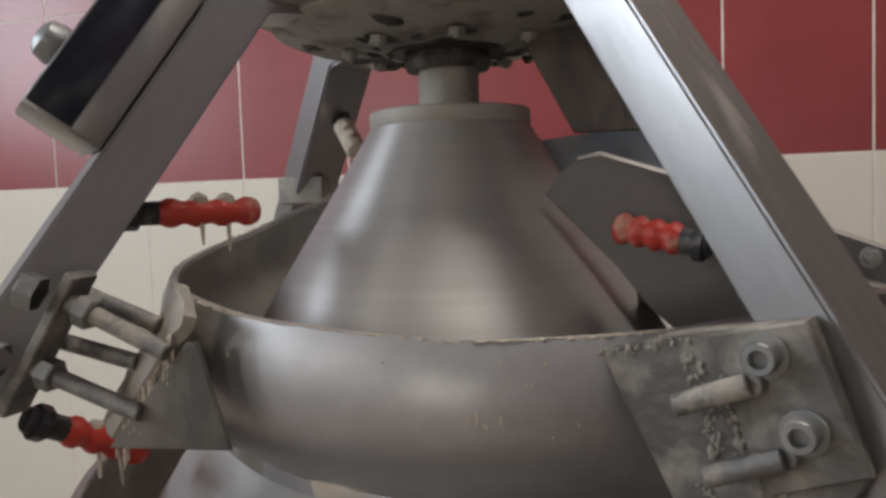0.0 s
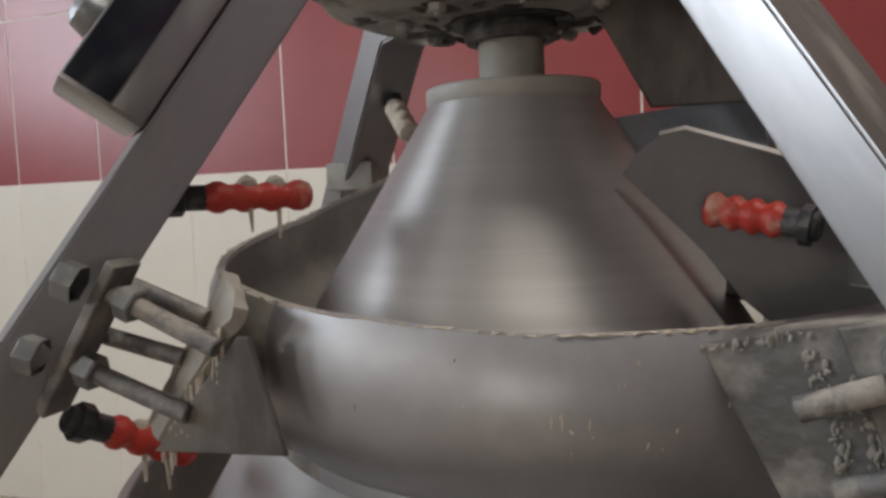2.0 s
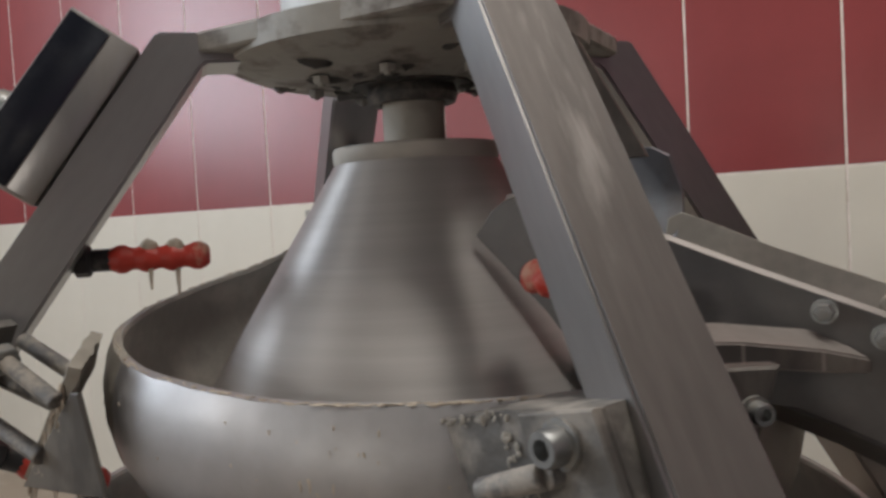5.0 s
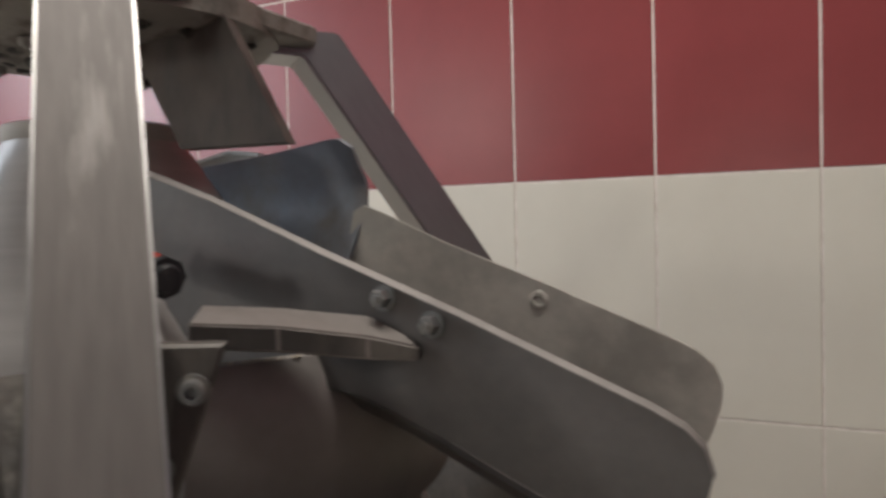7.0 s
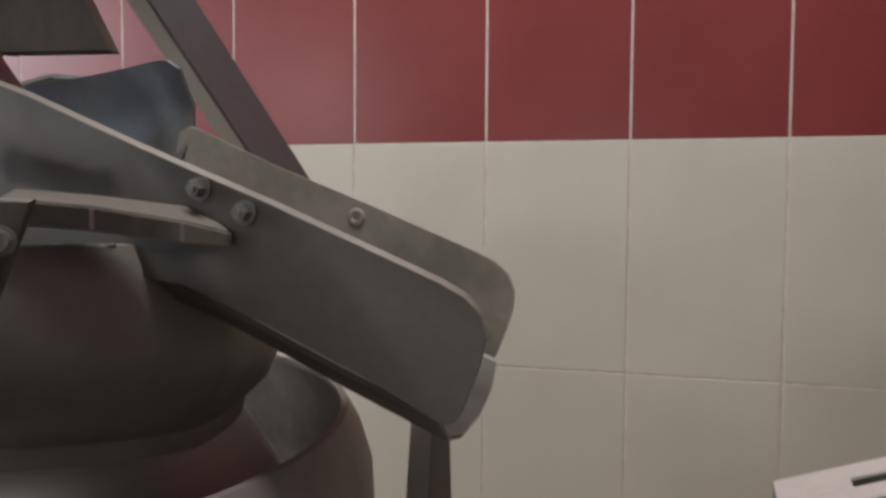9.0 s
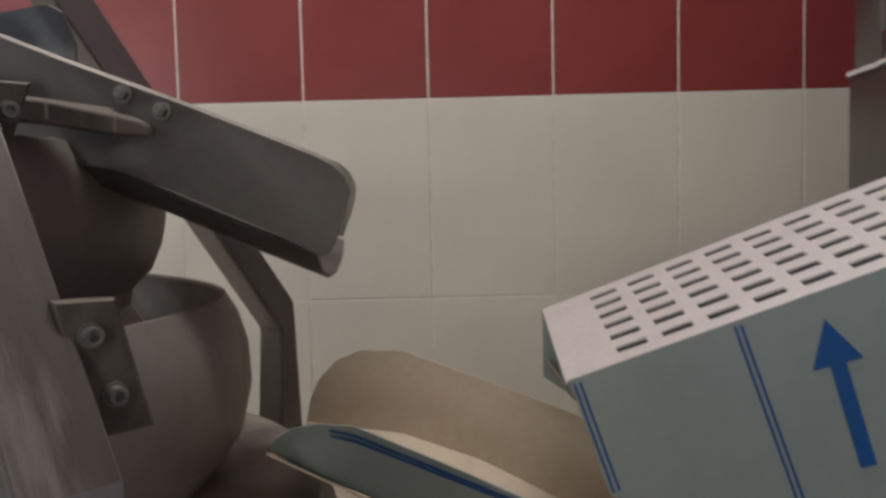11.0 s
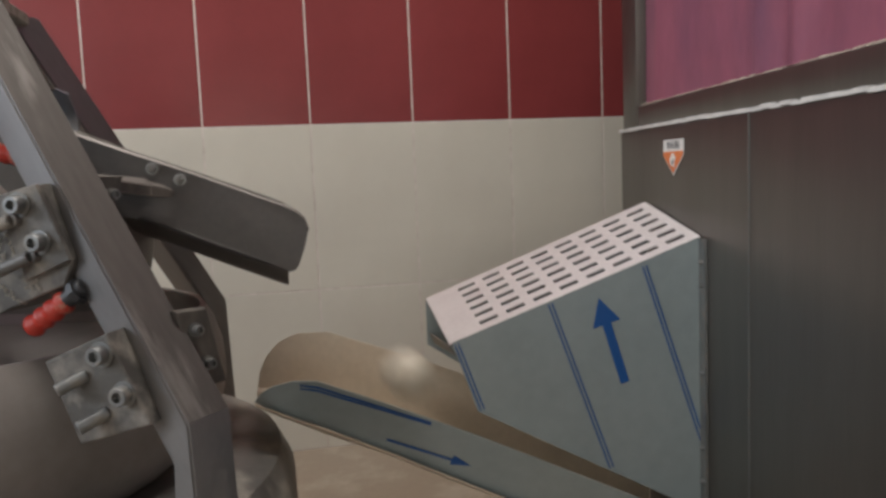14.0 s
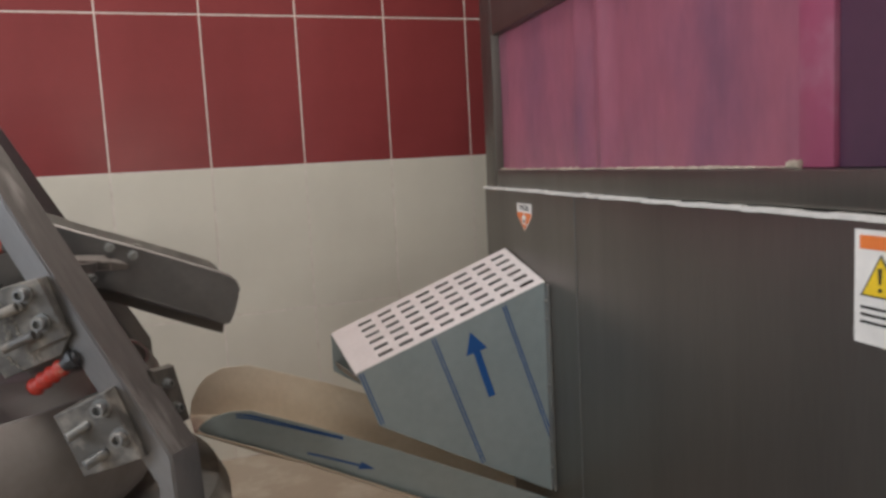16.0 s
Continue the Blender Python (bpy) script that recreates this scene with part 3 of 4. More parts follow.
def build_hood():
    hd = thing("slotted_hood", PROOF @ Matrix.Translation((-0.16, 0, 0.4)), "perforated steel hood with blue-striped protective film on the proofer", "hood")
    A, B, C, D = Vector((-0.348, 0.096, 0.484)), Vector((-0.004, 0.096, 0.616)), Vector((-0.001, -0.104, 0.578)), Vector((-0.331, -0.104, 0.456))

    def top(u, v, dz=0.0):
        p = (A.lerp(B, u)).lerp(D.lerp(C, u), v)
        return PROOF @ (p + Vector((0, 0, dz)))

    bm = bmesh.new()
    us, nu, nv = (0.12, 0.985), 8, 6
    ucuts, vcuts = [0.0], [0.0]
    for i in range(nu):
        a = us[0] + (us[1] - us[0]) * i / nu
        ucuts += [a + 0.014, a + 0.014 + 0.074]
    for j in range(nv):
        a = 0.05 + 0.9 * j / nv
        vcuts += [a + 0.045, a + 0.045 + 0.062]
    ucuts.append(1.0), vcuts.append(1.0)
    grids = [[[bm.verts.new(top(u, v, dz)) for v in vcuts] for u in ucuts] for dz in (0.0, -0.002)]
    hole = lambda i, j: i % 2 == 1 and j % 2 == 1 and i < len(ucuts) - 1 and j < len(vcuts) - 1
    for i in range(len(ucuts) - 1):
        for j in range(len(vcuts) - 1):
            q = ((i, j), (i + 1, j), (i + 1, j + 1), (i, j + 1))
            if hole(i, j):
                for (a, b), (c, d) in zip(q, q[1:] + q[:1]):
                    bm.faces.new((grids[0][a][b], grids[0][c][d], grids[1][c][d], grids[1][a][b]))
            else:
                for g in grids:
                    bm.faces.new([g[a][b] for a, b in q])
    part("perforated_top", bm, SLOT_STEEL, hd, "satin top plate with rows of slots", False)
    face = [(-0.328, 0.457), (-0.298, 0.366), (-0.130, 0.277), (-0.003, 0.21), (-0.003, 0.577)]
    fr = part("front_plate", prism(bmesh.new(), face, 0.002, PROOF @ Matrix.Translation((0, -0.104, 0))), FILM, hd, "plate under pale blue film", False)
    far = [(-0.348, 0.482), (-0.348, 0.413), (-0.298, 0.38), (-0.130, 0.29), (-0.003, 0.22), (-0.003, 0.612)]
    part("rear_plate", prism(bmesh.new(), far, 0.002, PROOF @ Matrix.Translation((0, 0.094, 0))), FILM, hd, "", False)
    # flap inside the open end, in darker steel to stand for the opening's shade
    part("end_lip", sheet(bmesh.new(), [[PROOF @ Vector(p) for p in r] for r in (((-0.332, -0.103, 0.452), (-0.344, 0.093, 0.43)), ((-0.324, -0.103, 0.44), (-0.338, 0.093, 0.415)))], 0.002), DUSTY, hd)
    # printed stripes: pairs of thin lines along the film
    for (x0, z0), (x1, z1) in (((-0.328, 0.456), (-0.298, 0.366)), ((-0.206, 0.501), (-0.130, 0.277)), ((-0.082, 0.544), (-0.006, 0.302))):
        for off in (0.003, 0.0078):
            d = Vector((x1 - x0, z1 - z0)).normalized()
            n = Vector((-d.y, d.x))
            ln = [(x0 + n.x * off, z0 + n.y * off - 0.003), (x0 + n.x * (off + 0.0019), z0 + n.y * (off + 0.0019) - 0.003), (x1 + n.x * (off + 0.0019), z1 + n.y * (off + 0.0019)), (x1 + n.x * off, z1 + n.y * off)]
            part("stripe", prism(bmesh.new(), ln, -0.0006, PROOF @ Matrix.Translation((0, -0.1042, 0))), BLUE, hd, "", False)
    arrow((-0.104, 0.392), (-0.137, 0.505), 0.012, 0.038, 0.036, hd, -0.1042)
    # bolts and sealant where it meets the cabinet
    for z in (0.545, 0.515, 0.40, 0.30, 0.255):
        hex_bolt(hd, PROOF @ Vector((-0.001, -0.113, z)), PROOF @ Vector((-1, -0.113, z)), 0.004, 0.003)
    part("edge_flange", boxed(-0.004, -0.122, 0.215, -0.0005, -0.105, 0.575, PROOF), ZINC, hd, "", False)
    return hd


def arrow(tail, tip, w, head_w, head_l, parent, y, leaning=False):
    t, p = Vector(tail), Vector(tip)
    d = (p - t).normalized()
    n = Vector((-d.y, d.x))
    k = p - d * head_l
    pts = [t + n * w / 2, k + n * w / 2, k + n * head_w / 2, p, k - n * head_w / 2, k - n * w / 2, t - n * w / 2]
    bm = prism(bmesh.new(), [tuple(q) for q in pts], -0.0006)
    if leaning:
        lean(bm)
    bm.transform(PROOF @ Matrix.Translation((0, y, 0)))
    part("arrow", bm, BLUE, parent, "printed blue arrow", False)


def lean(bm):
    """Tips the tray's side: its foot lies further in than its rim."""
    for v in bm.verts:
        v.co.y += 0.45 * (0.425 - 0.46 * (v.co.x + 0.498) - v.co.z)


def build_tray():
    tr = thing("infeed_tray", PROOF @ Matrix.Translation((-0.3, 0, 0.3)), "film-covered steel infeed tray dusted with flour", "tray")
    near = [(-0.58, 0.394), (-0.571, 0.406), (-0.554, 0.417), (-0.528, 0.424), (-0.498, 0.424), (-0.414, 0.391), (-0.298, 0.341), (-0.109, 0.252), (-0.002, 0.199), (-0.002, 0.115), (-0.416, 0.318), (-0.5, 0.357), (-0.556, 0.377)]
    bm = prism(bmesh.new(), near, 0.002)
    lean(bm)
    bm.transform(PROOF @ Matrix.Translation((0, -0.126, 0)))
    part("near_side", bm, FILM, tr, "side plate under pale blue film", False)
    far = [(-0.608, 0.358), (-0.603, 0.385), (-0.592, 0.408), (-0.573, 0.428), (-0.545, 0.440), (-0.50, 0.440), (-0.357, 0.388), (-0.002, 0.235), (-0.002, 0.115), (-0.416, 0.318), (-0.5, 0.345)]
    part("far_side", prism(bmesh.new(), far, 0.002, PROOF @ Matrix.Translation((0, 0.100, 0))), TAN, tr, "floury inner side", False)
    rows = []
    for k in range(9):
        v = k / 8
        y = -0.103 + 0.203 * v
        sag = -0.03 * math.sin(math.pi * v)
        rows.append([PROOF @ Vector(p) for p in ((-0.58 - 0.028 * v, y, 0.392 - 0.034 * v + sag * 0.4), (-0.5, y, 0.357 - 0.01 * v + sag), (-0.416, y, 0.319 + sag), (-0.002, y, 0.116 + sag))])
    part("tray_floor", sheet(bmesh.new(), rows, 0.002, -1), TAN, tr, "tan tray floor coated with flour")
    for off in (0.004, 0.009):
        ln = [(-0.52, 0.4235 - off), (-0.498, 0.4205 - off), (-0.36, 0.366 - off * 0.55), (-0.36, 0.3635 - off * 0.55), (-0.498, 0.4175 - off), (-0.52, 0.4215 - off)]
        bm = prism(bmesh.new(), ln, -0.0006)
        lean(bm)
        bm.transform(PROOF @ Matrix.Translation((0, -0.1264, 0)))
        part("stripe", bm, BLUE, tr, "", False)
    arrow((-0.416, 0.337), (-0.31, 0.296), 0.0035, 0.016, 0.026, tr, -0.1264, True)
    return tr


def build_ball(name="dough_ball"):
    bm = bmesh.new()
    bmesh.ops.create_icosphere(bm, subdivisions=4, radius=0.034)
    for v in bm.verts:
        v.co *= 1 + 0.035 * noise.noise(v.co * 30)
        v.co.z *= 0.94
    return tagged(part(name, bm, DOUGH), "pale round ball of raw dough", "dough ball", "dough balls in the rounder")


def grip(parent, base, tip, label="red ribbed grip smeared with dough", dough=True, skin=None):
    """A clamping handle: a black threaded end and a ribbed red grip."""
    b, e = Vector(base), Vector(tip)
    d = e - b
    ln = d.length
    bm = rod(bmesh.new(), b - d * 0.12, b + d * 0.30, 0.0088, 12)
    lathe(bm, [(0, 0), (0.0125, 0), (0.0125, ln * 0.10), (0.010, ln * 0.12), (0, ln * 0.12)], towards(b - d * 0.05, e), 8)
    h = part("clamp_handle", bm, BLACK, parent, "black threaded end with a red grip")
    m = towards(b + d * 0.20, e)
    g = ln * 0.80
    prof = [(0, 0), (0.0085, 0)]
    for i in range(4):
        z = g * (i + 0.1) / 4
        prof += [(0.0088, z), (0.0112, z + g * 0.07), (0.0112, z + g * 0.13), (0.0088, z + g * 0.2)]
    prof += [(0.0095, g * 0.97), (0.006, g), (0, g)]
    part("grip", lathe(bmesh.new(), prof, m, 18), skin or RED_GRIP, h, label)
    if dough:
        bm = bmesh.new()
        for k in (0.3, 0.62):
            c = b + d * (0.34 + 0.66 * k)
            m2 = Matrix.Translation(c + Vector((0, -0.003, 0.008)))
            bmesh.ops.create_icosphere(bm, subdivisions=2, radius=0.007, matrix=m2)
            rod(bm, c + Vector((0.002, -0.004, 0)), c + Vector((0.004, -0.005, -0.022 - 0.012 * k)), 0.0022, 6, 0.001)
        for v in bm.verts:
            v.co += Vector(noise.noise_vector(v.co * 160)) * 0.0022
        part("dough_smear", bm, DRIED, h, "dried dough stuck to the grip")


def stud(bm, p, q, r=0.0055):
    return rod(bm, p, q, r, 12)


def build_clamps(ro):
    # clamp on the left front leg
    part("clamp_bar", prism(bmesh.new(), [(-1.4485, 0.701), (-1.4545, 0.705), (-1.5145, 0.619), (-1.5085, 0.614)], 0.022, Matrix.Translation((0, -1.156, 0)), 0.001), CAKED, ro, "dusty steel clamp bar")
    for (x, z), (x2, z2), y in (((-1.462, 0.687), (-1.398, 0.658), -1.148), ((-1.493, 0.6465), (-1.419, 0.621), -1.148), ((-1.472, 0.687), (-1.425, 0.669), -1.118), ((-1.498, 0.657), (-1.442, 0.645), -1.118)):
        d = Vector((x2 - x, 0, z2 - z)).normalized()
        p = Vector((x, y, z))
        part("stud", stud(bmesh.new(), p, (x2 + 0.006, y, z2 - 0.002), 0.0056), STUD, ro, "threaded stud coated with flour")
        if y < -1.13:
            hex_bolt(ro, p - d * 0.008 + Vector((0, -0.010, 0.001)), p - d + Vector((0, -0.3, 0)), 0.0115, 0.012, washer=False)
            hex_bolt(ro, p + d * 0.010, p + d, 0.0105, 0.010, "nut", washer=False)
    k1, k2, b1, b2 = Vector((-1.376, -1.141, 0.676)), Vector((-1.432, -1.141, 0.599)), Vector((-1.408, -1.100, 0.690)), Vector((-1.474, -1.098, 0.597))
    rows = []
    for i in range(13):
        rows.append([(k1.lerp(b1, i / 12)).lerp(k2.lerp(b2, i / 12), j / 14) + Vector((-0.5, 0, 0.4)) * 0.006 * noise.noise((i * 0.45, j * 0.4, 2.0)) for j in range(15)])
    part("trough_flange", sheet(bmesh.new(), rows, 0.008), PALE, ro, "trough flange caked with pale dough")
    part("gusset", prism(bmesh.new(), [(-1.381, 0.662), (-1.374, 0.662), (-1.355, 0.599), (-1.439, 0.596)], 0.004, Matrix.Translation((0, -1.1465, 0)), 0.0008), STAINED_SHADED, ro, "triangular steel gusset")
    rnd = random.Random(21)
    bm = bmesh.new()
    for i in range(26):
        k = rnd.random()
        p = Vector((-1.392 - 0.045 * k + rnd.uniform(-0.004, 0.004), -1.143, 0.668 - 0.07 * k))
        rod(bm, p, p + Vector((rnd.uniform(-0.004, 0.004), -0.003, -rnd.uniform(0.006, 0.03))), rnd.uniform(0.0008, 0.002), 6, 0.0006)
    for v in bm.verts:
        v.co += Vector(noise.noise_vector(v.co * 160)) * 0.002
    tagged(part("dough_fringe", bm, DRIED, ro, "strings of dried dough on the flange"), kind="stuff")
    # clamp on the right front leg, both sides
    m = Matrix(((0.92, 0.39, 0, -1.148), (-0.39, 0.92, 0, -1.093), (0, 0, 1, 0), (0, 0, 0, 1)))
    part("trough_flange", prism(bmesh.new(), [(0, 0.652), (0.048, 0.664), (0.112, 0.677), (0.14, 0.607), (0.128, 0.583), (0.055, 0.556), (0.044, 0.574)], 0.06, m, 0.0015), CAKED, ro, "trough flange caked with dough")
    part("clamp_plate", prism(bmesh.new(), [(0.066, 0.667), (0.112, 0.677), (0.141, 0.607), (0.093, 0.588)], -0.006, m @ Matrix.Translation((0, -0.0005, 0)), 0.001), CAKED, ro)
    for s_, z in ((0.094, 0.659), (0.112, 0.624)):
        hex_bolt(ro, m @ Vector((s_, -0.0065, z)), m @ Vector((s_, -1, z)), 0.0085, 0.009, socket=True)
    for s_, z in ((0.052, 0.631), (0.068, 0.597)):
        part("stud", stud(bmesh.new(), m @ Vector((s_, -0.018, z)), m @ Vector((s_ + 0.036, -0.012, z + 0.014)), 0.0062), STUD, ro, "threaded stud coated with flour")
        part("stud_root", rod(bmesh.new(), m @ Vector((s_ + 0.036, -0.012, z + 0.014)), m @ Vector((s_ + 0.04, 0.004, z + 0.014)), 0.0062, 12), STUD, ro)
    rnd = random.Random(22)
    bm = bmesh.new()
    for s0, z0, s1, z1, n in ((0.052, 0.655, 0.07, 0.60, 55), (0.06, 0.585, 0.085, 0.565, 30), (0.075, 0.664, 0.10, 0.672, 30), (0.09, 0.60, 0.10, 0.575, 26), (0.07, 0.645, 0.085, 0.60, 40), (0.004, 0.650, 0.05, 0.663, 30)):
        for i in range(n):
            k = i / n
            p = m @ Vector((s0 + (s1 - s0) * k + rnd.gauss(0, 0.0035), -0.0015, z0 + (z1 - z0) * k))
            bmesh.ops.create_icosphere(bm, subdivisions=2, radius=rnd.uniform(0.0004, 0.0014), matrix=Matrix.Translation(p) @ Matrix.Diagonal((rnd.uniform(0.5, 1.6), 0.4, rnd.uniform(0.6, 2.6), 1)))
    for v in bm.verts:
        v.co += Vector(noise.noise_vector(v.co * 200)) * 0.001
    tagged(part("dough_smear", bm, PALE, ro, "cracked dough dried on the flange"), kind="stuff")
    m = Matrix(((0.92, 0.39, 0, -0.99), (-0.39, 0.92, 0, -1.203), (0, 0, 1, 0), (0, 0, 0, 1)))
    part("trough_flange", prism(bmesh.new(), [(-0.057, 0.520), (0.006, 0.546), (0.043, 0.466), (-0.028, 0.446)], 0.085, m, 0.0015), CAKED, ro, "lower trough flange caked with dough")
    for s_, z in ((0.001, 0.528), (0.020, 0.493)):
        hex_bolt(ro, m @ Vector((s_, -0.0005, z)), m @ Vector((s_, -1, z)), 0.0085, 0.009, socket=True)
    for s_, z in ((-0.027, 0.503), (-0.009, 0.470)):
        part("stud", stud(bmesh.new(), m @ Vector((s_ + 0.01, 0.002, z + 0.006)), m @ Vector((s_ - 0.008, -0.016, z - 0.004)), 0.006), ZINC, ro, "stud end coated with flour")
    for px, py, low, lean_x in ((-0.996, -1.077, 0.0, -0.016), (-0.917, -1.153, -0.130, 0.011)):
        m = Matrix(((0.80, -0.60, 0, px), (0.60, 0.80, 0, py), (0, 0, 1, low), (0, 0, 0, 1)))
        part("trough_flange", prism(bmesh.new(), [(-0.018, 0.684), (0.014, 0.683), (0.014 + lean_x * 1.6, 0.608), (-0.018 + lean_x * 1.6, 0.606)], 0.012, m, 0.0015), STAINED_SHADED, ro, "trough flange caked with dough")
        for s_, z in ((0.0, 0.664), (lean_x, 0.630)):
            hex_bolt(ro, m @ Vector((s_, -0.0005, z)), m @ Vector((s_, -1, z)), 0.0052, 0.006, socket=True)
    # grips
    grip(ro, (-1.481, -1.060, 0.738), (-1.413, -0.995, 0.737))
    grip(ro, (-1.515, -1.12, 0.601), (-1.487, -1.05, 0.56))
    grip(ro, (-1.087, -1.003, 0.706), (-1.143, -0.982, 0.717), dough=False)
    grip(ro, (-1.018, -1.145, 0.577), (-1.069, -1.122, 0.541), dough=False)
    grip(ro, (-1.451, -0.74, 0.834), (-1.416, -0.78, 0.794), "grip covered with dried dough", skin=DRIED)
    part("leg_bracket", boxed(-1.535, -0.73, 0.742, -1.48, -0.68, 0.772, bevel=0.002), DUSTY, ro)


def build_control_box(ro):
    m = leg_frame(-132)
    cb = part("control_box", box(bmesh.new(), 0.0325, -0.04, 0.381, 0.086, 0.0275, 0.517, m, 0.002), LEG, ro, "grey steel switch box with a smoked window")
    part("window", box(bmesh.new(), 0.0545, 0.0277, 0.384, 0.0845, 0.0290, 0.514, m, 0.0005), SMOKED, cb, "dark smoked plastic window")
    part("panel", box(bmesh.new(), 0.034, 0.0277, 0.384, 0.0535, 0.0285, 0.514, m, 0.0003), LEG, cb)
    k = m @ Matrix.Translation((0.086, -0.004, 0.43)) @ pose(0, 0, 0, 0, 90, 0)
    part("knob", lathe(bmesh.new(), [(0, 0), (0.014, 0), (0.015, 0.003), (0.013, 0.012), (0.008, 0.016), (0, 0.017)], k, 24), ZINC, cb, "round metal knob")


def text_on(parent, words, m, size, material, name="lettering"):
    cu = bpy.data.curves.new(name, "FONT")
    cu.body, cu.size, cu.align_x, cu.align_y, cu.extrude = words, size, "CENTER", "CENTER", 0.0002
    ob = new(name, cu)
    dg = bpy.context.evaluated_depsgraph_get()
    me = bpy.data.meshes.new_from_object(ob.evaluated_get(dg))
    bpy.data.objects.remove(ob)
    me.materials.clear()
    me.materials.append(material)
    t = new(name, me)
    t.parent = parent
    t.matrix_basis = world_of(parent).inverted() @ m
    return t


def face_flat(outline, y_off, m, depth=-0.0005):
    return prism(bmesh.new(), outline, depth, m @ Matrix.Translation((0, y_off, 0)))


def build_stickers():
    # the cabinet's face as a plane: x runs towards the room, z up
    f = PROOF @ Matrix(((0, 1, 0, 0), (-1, 0, 0, 0), (0, 0, 1, 0), (0, 0, 0, 1)))
    st = thing("danger_sticker", f @ Matrix.Translation((0.012, 0, 0.68)), "small white and orange danger sticker on the proofer", "sticker")
    c = 0.013
    w = 0.037
    part("backing", face_flat([(c - w, 0.706), (c + w, 0.706), (c + w, 0.684), (c, 0.656), (c - w, 0.684)], -0.0004, f), STICKER_W, st, "", False)
    part("orange_field", face_flat([(c - w + 0.002, 0.6895), (c + w - 0.002, 0.6895), (c + w - 0.002, 0.684), (c, 0.659), (c - w + 0.002, 0.684)], -0.001, f), STICKER_O, st, "", False)
    part("symbol", face_flat([(c - 0.010, 0.680), (c, 0.688), (c + 0.011, 0.681), (c + 0.004, 0.672), (c + 0.009, 0.667), (c - 0.008, 0.671)], -0.0016, f), STICKER_W, st, "", False)
    part("symbol", face_flat([(c - 0.003, 0.674), (c + 0.003, 0.679), (c + 0.002, 0.671)], -0.0021, f), INK, st, "", False)
    text_on(st, "TEHL\u0130KE", f @ Matrix.Translation((c, -0.0012, 0.6977)) @ pose(0, 0, 0, 90, 0, 0), 0.0125, INK)
    wl = thing("warning_label", f @ Matrix.Translation((0.86, 0, 0.67)), "white warning label with a yellow triangle", "warning label")
    a, b = 0.796, 0.926
    part("backing", face_flat([(a, 0.7175), (b, 0.7175), (b, 0.625), (a, 0.625)], -0.0004, f), STICKER_W, wl, "", False)
    part("header_bar", face_flat([(a + 0.006, 0.713), (b - 0.006, 0.713), (b - 0.006, 0.702), (a + 0.006, 0.702)], -0.001, f), STICKER_O, wl, "", False)
    cx = a + 0.028
    part("triangle_border", face_flat([(cx - 0.021, 0.664), (cx, 0.699), (cx + 0.021, 0.664)], -0.001, f), INK, wl, "", False)
    part("triangle", face_flat([(cx - 0.018, 0.6655), (cx, 0.696), (cx + 0.018, 0.6655)], -0.0016, f), STICKER_Y, wl, "", False)
    part("exclamation_mark", face_flat([(cx - 0.002, 0.688), (cx + 0.002, 0.688), (cx + 0.001, 0.675), (cx - 0.001, 0.675)], -0.0022, f), INK, wl, "", False)
    part("exclamation_mark", face_flat([(cx - 0.0015, 0.672), (cx + 0.0015, 0.672), (cx + 0.0015, 0.669), (cx - 0.0015, 0.669)], -0.0022, f), INK, wl, "", False)
    for i in range(3):
        z = 0.656 - 0.006 * i
        part("text_bar", face_flat([(a + 0.007, z), (b - 0.012, z), (b - 0.012, z - 0.0022), (a + 0.007, z - 0.0022)], -0.001, f), INK, wl, "", False)


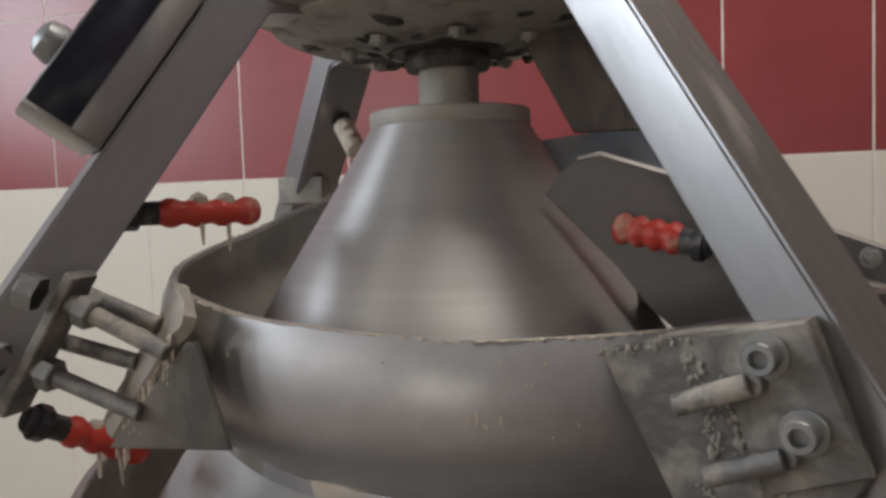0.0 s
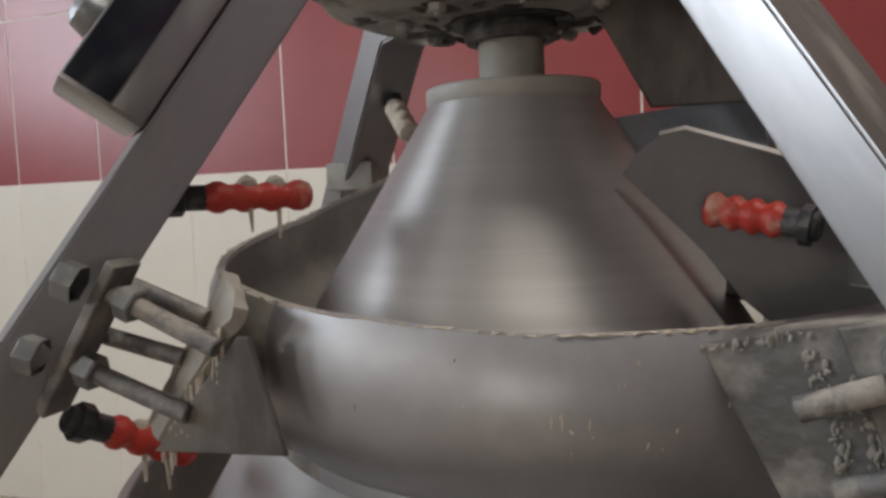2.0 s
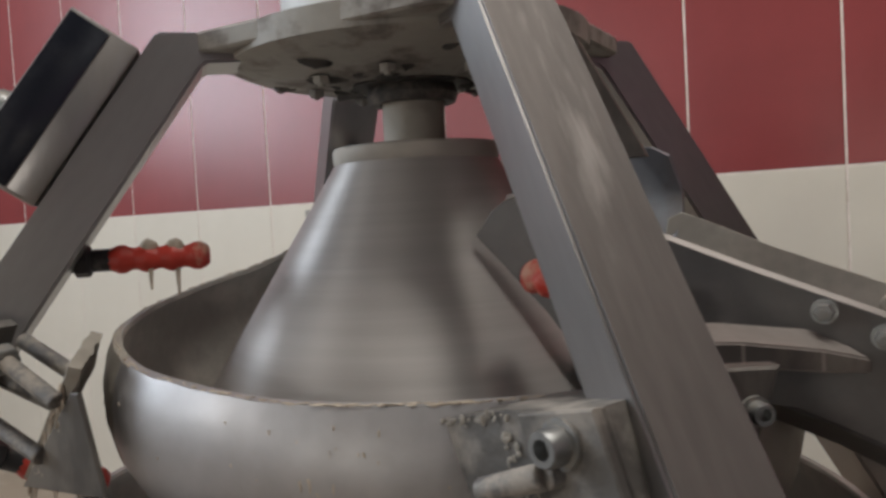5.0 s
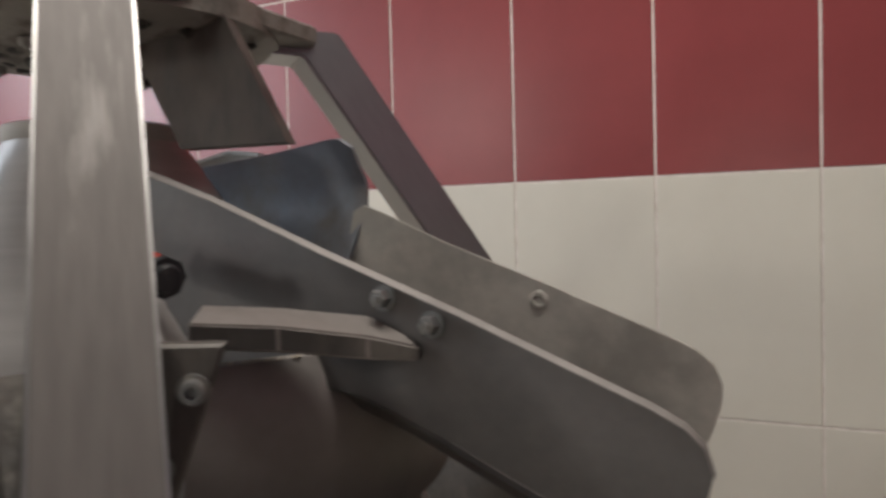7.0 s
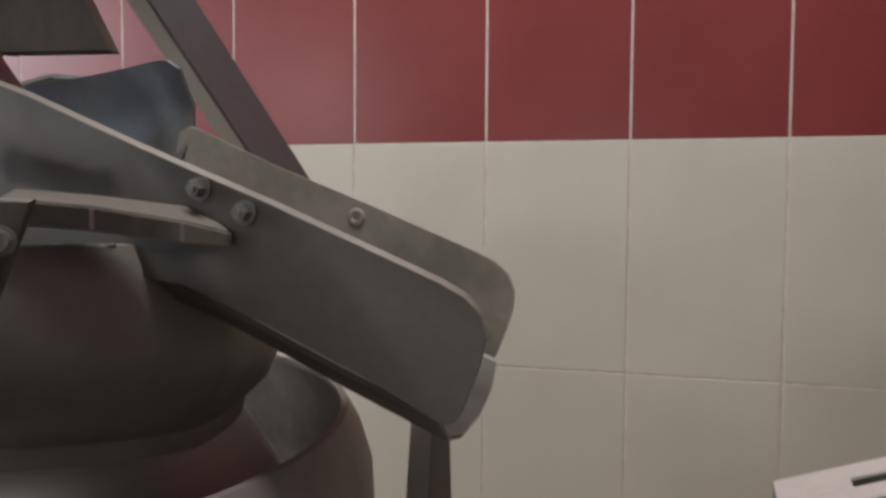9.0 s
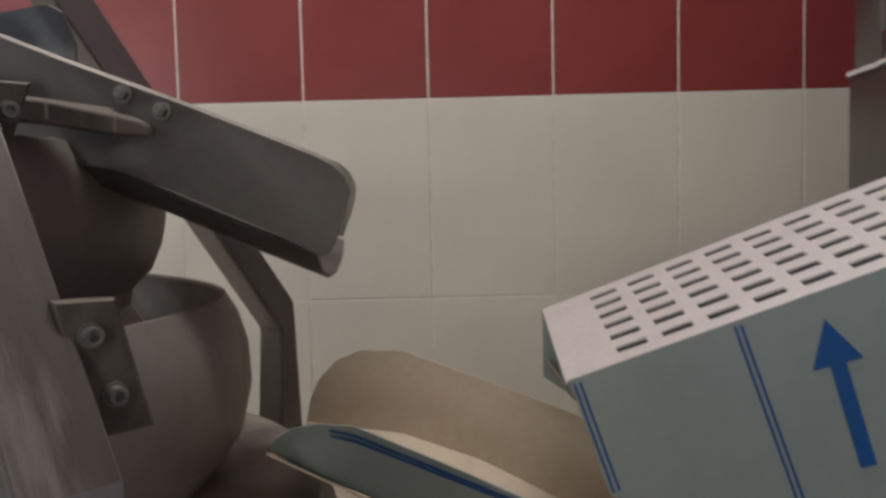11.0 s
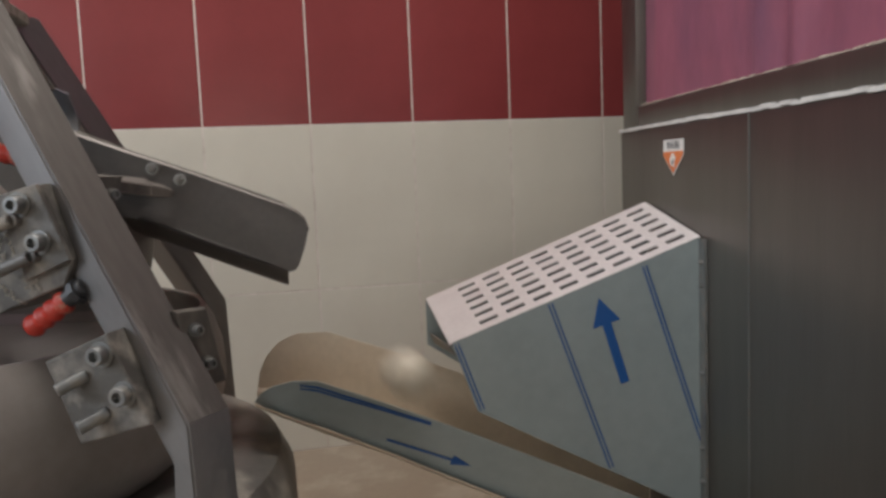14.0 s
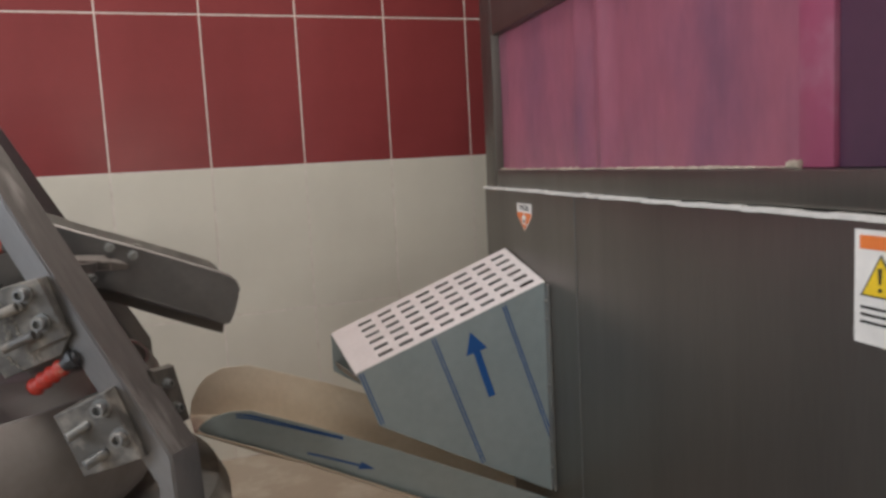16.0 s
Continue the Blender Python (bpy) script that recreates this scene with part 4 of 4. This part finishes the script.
def build_scraps():
    """Dried dough on the rims and a lump on the base."""
    bm = bmesh.new()
    rnd = random.Random(4)
    for i in range(330):
        u = rnd.choice((rnd.uniform(5, 110), rnd.uniform(30, 75), rnd.uniform(100, 220)))
        r, z = lerp_table(RIM, u)
        p = polar(-u, r + rnd.uniform(-0.004, 0.0005), z + 0.0006)
        bmesh.ops.create_icosphere(bm, subdivisions=1, radius=rnd.uniform(0.0006, 0.0014), matrix=Matrix.Translation(p) @ pose(0, 0, 0, 0, 0, -u) @ Matrix.Diagonal((rnd.uniform(0.4, 0.9), rnd.uniform(0.8, 5.0), rnd.uniform(0.3, 0.8), 1)))
    # drips and specks on the outer face
    for i in range(60):
        u = rnd.choice((rnd.gauss(71, 5), rnd.gauss(62, 9), rnd.uniform(35, 135)))
        r, z = lerp_table(RIM, u)
        drop = rnd.uniform(0.008, 0.07)
        out = 0.008 - 0.012 * max(0.0, (drop - 0.045) / 0.03) ** 2 if drop > 0.02 else 0.0055
        s = rnd.choice((rnd.uniform(0.0003, 0.0007), rnd.uniform(0.0003, 0.0007), rnd.uniform(0.0006, 0.0011)))
        bmesh.ops.create_icosphere(bm, subdivisions=1, radius=s, matrix=Matrix.Translation(polar(-u, r + out, z - drop)) @ pose(0, 0, 0, 0, 0, -u) @ Matrix.Diagonal((0.7, rnd.uniform(0.6, 1.3), rnd.uniform(0.8, 4.0), 1)))
    for v in bm.verts:
        v.co += Vector(noise.noise_vector(v.co * 260)) * 0.0009
    tagged(part("dried_dough_scraps", bm, DRIED), "pale dried dough crumbs stuck on the trough rim", "dough scraps", kind="stuff")


floor, back = build_room()
rounder = build_rounder()
cone = build_cone(rounder)
chute = build_chute()
build_clamps(rounder)
build_control_box(rounder)
build_proofer()
build_hood()
build_tray()
balls = [build_ball() for _ in range(5)]
# ---- small things ----
build_stickers()
build_scraps()
# ---- wall tiles ----
build_tiles(back)


def motions():
    rows = []
    for i in range(0, 81):
        rows.append((i * 0.2, pose(0, 0, 0, 0, 0, -70 * i)))
    walk(cone, rows)
    spiral = ((0.0, 95, -0.09), (0.1, 122, -0.06), (0.2, 140, -0.030), (0.3, 153, -0.016), (0.4, 165, -0.013), (0.5, 177, -0.012), (0.6, 187, -0.014), (0.7, 198, -0.016),
              (0.8, 210, -0.02), (1.0, 235, -0.025), (1.2, 262, -0.03), (1.35, 285, -0.03), (1.5, 315, -0.04))
    leave = ((0.0, -1.122, -0.842, 0.722), (0.28, -1.117, -0.845, 0.719), (0.38, -1.04, -0.86, 0.69), (0.5, -0.92, -0.865, 0.63), (0.6, -0.785, -0.875, 0.555), (0.7, -0.675, -0.885, 0.40), (0.8, -0.52, -0.90, 0.31), (0.9, -0.38, -0.92, 0.25), (1.0, -0.1, -0.95, 0.16))
    for ball, start, out in zip(balls, (0.0, 2.17, 6.85, 9.35, 11.65), (1.4, 3.75, 8.2, 11.0, 13.31)):
        rest = Matrix.Translation(polar(66 + 6 * start, 0.295, 0.535))
        rows = [(0.0, rest), (start - 0.5, rest)] if start else []
        for dt, u, dz in spiral[:-2] if out - start < 1.5 else spiral:
            z = lerp_table(RIM, u)[1] + dz - 0.014
            rows.append((start + dt, Matrix.Translation(polar(-u, cone_radius(z) + (0.036 if dt > 0.15 else -0.02), z)) @ pose(0, 0, 0, 70 * len(rows), 25 * len(rows), 0)))
        for dt, x, y, z in leave:
            rows.append((out + dt, Matrix.Translation((x, y, z)) @ pose(0, 0, 0, 70 * len(rows), 25 * len(rows), 0)))
        rows.append((16.0, rows[-1][1]))
        walk(ball, rows)


motions()
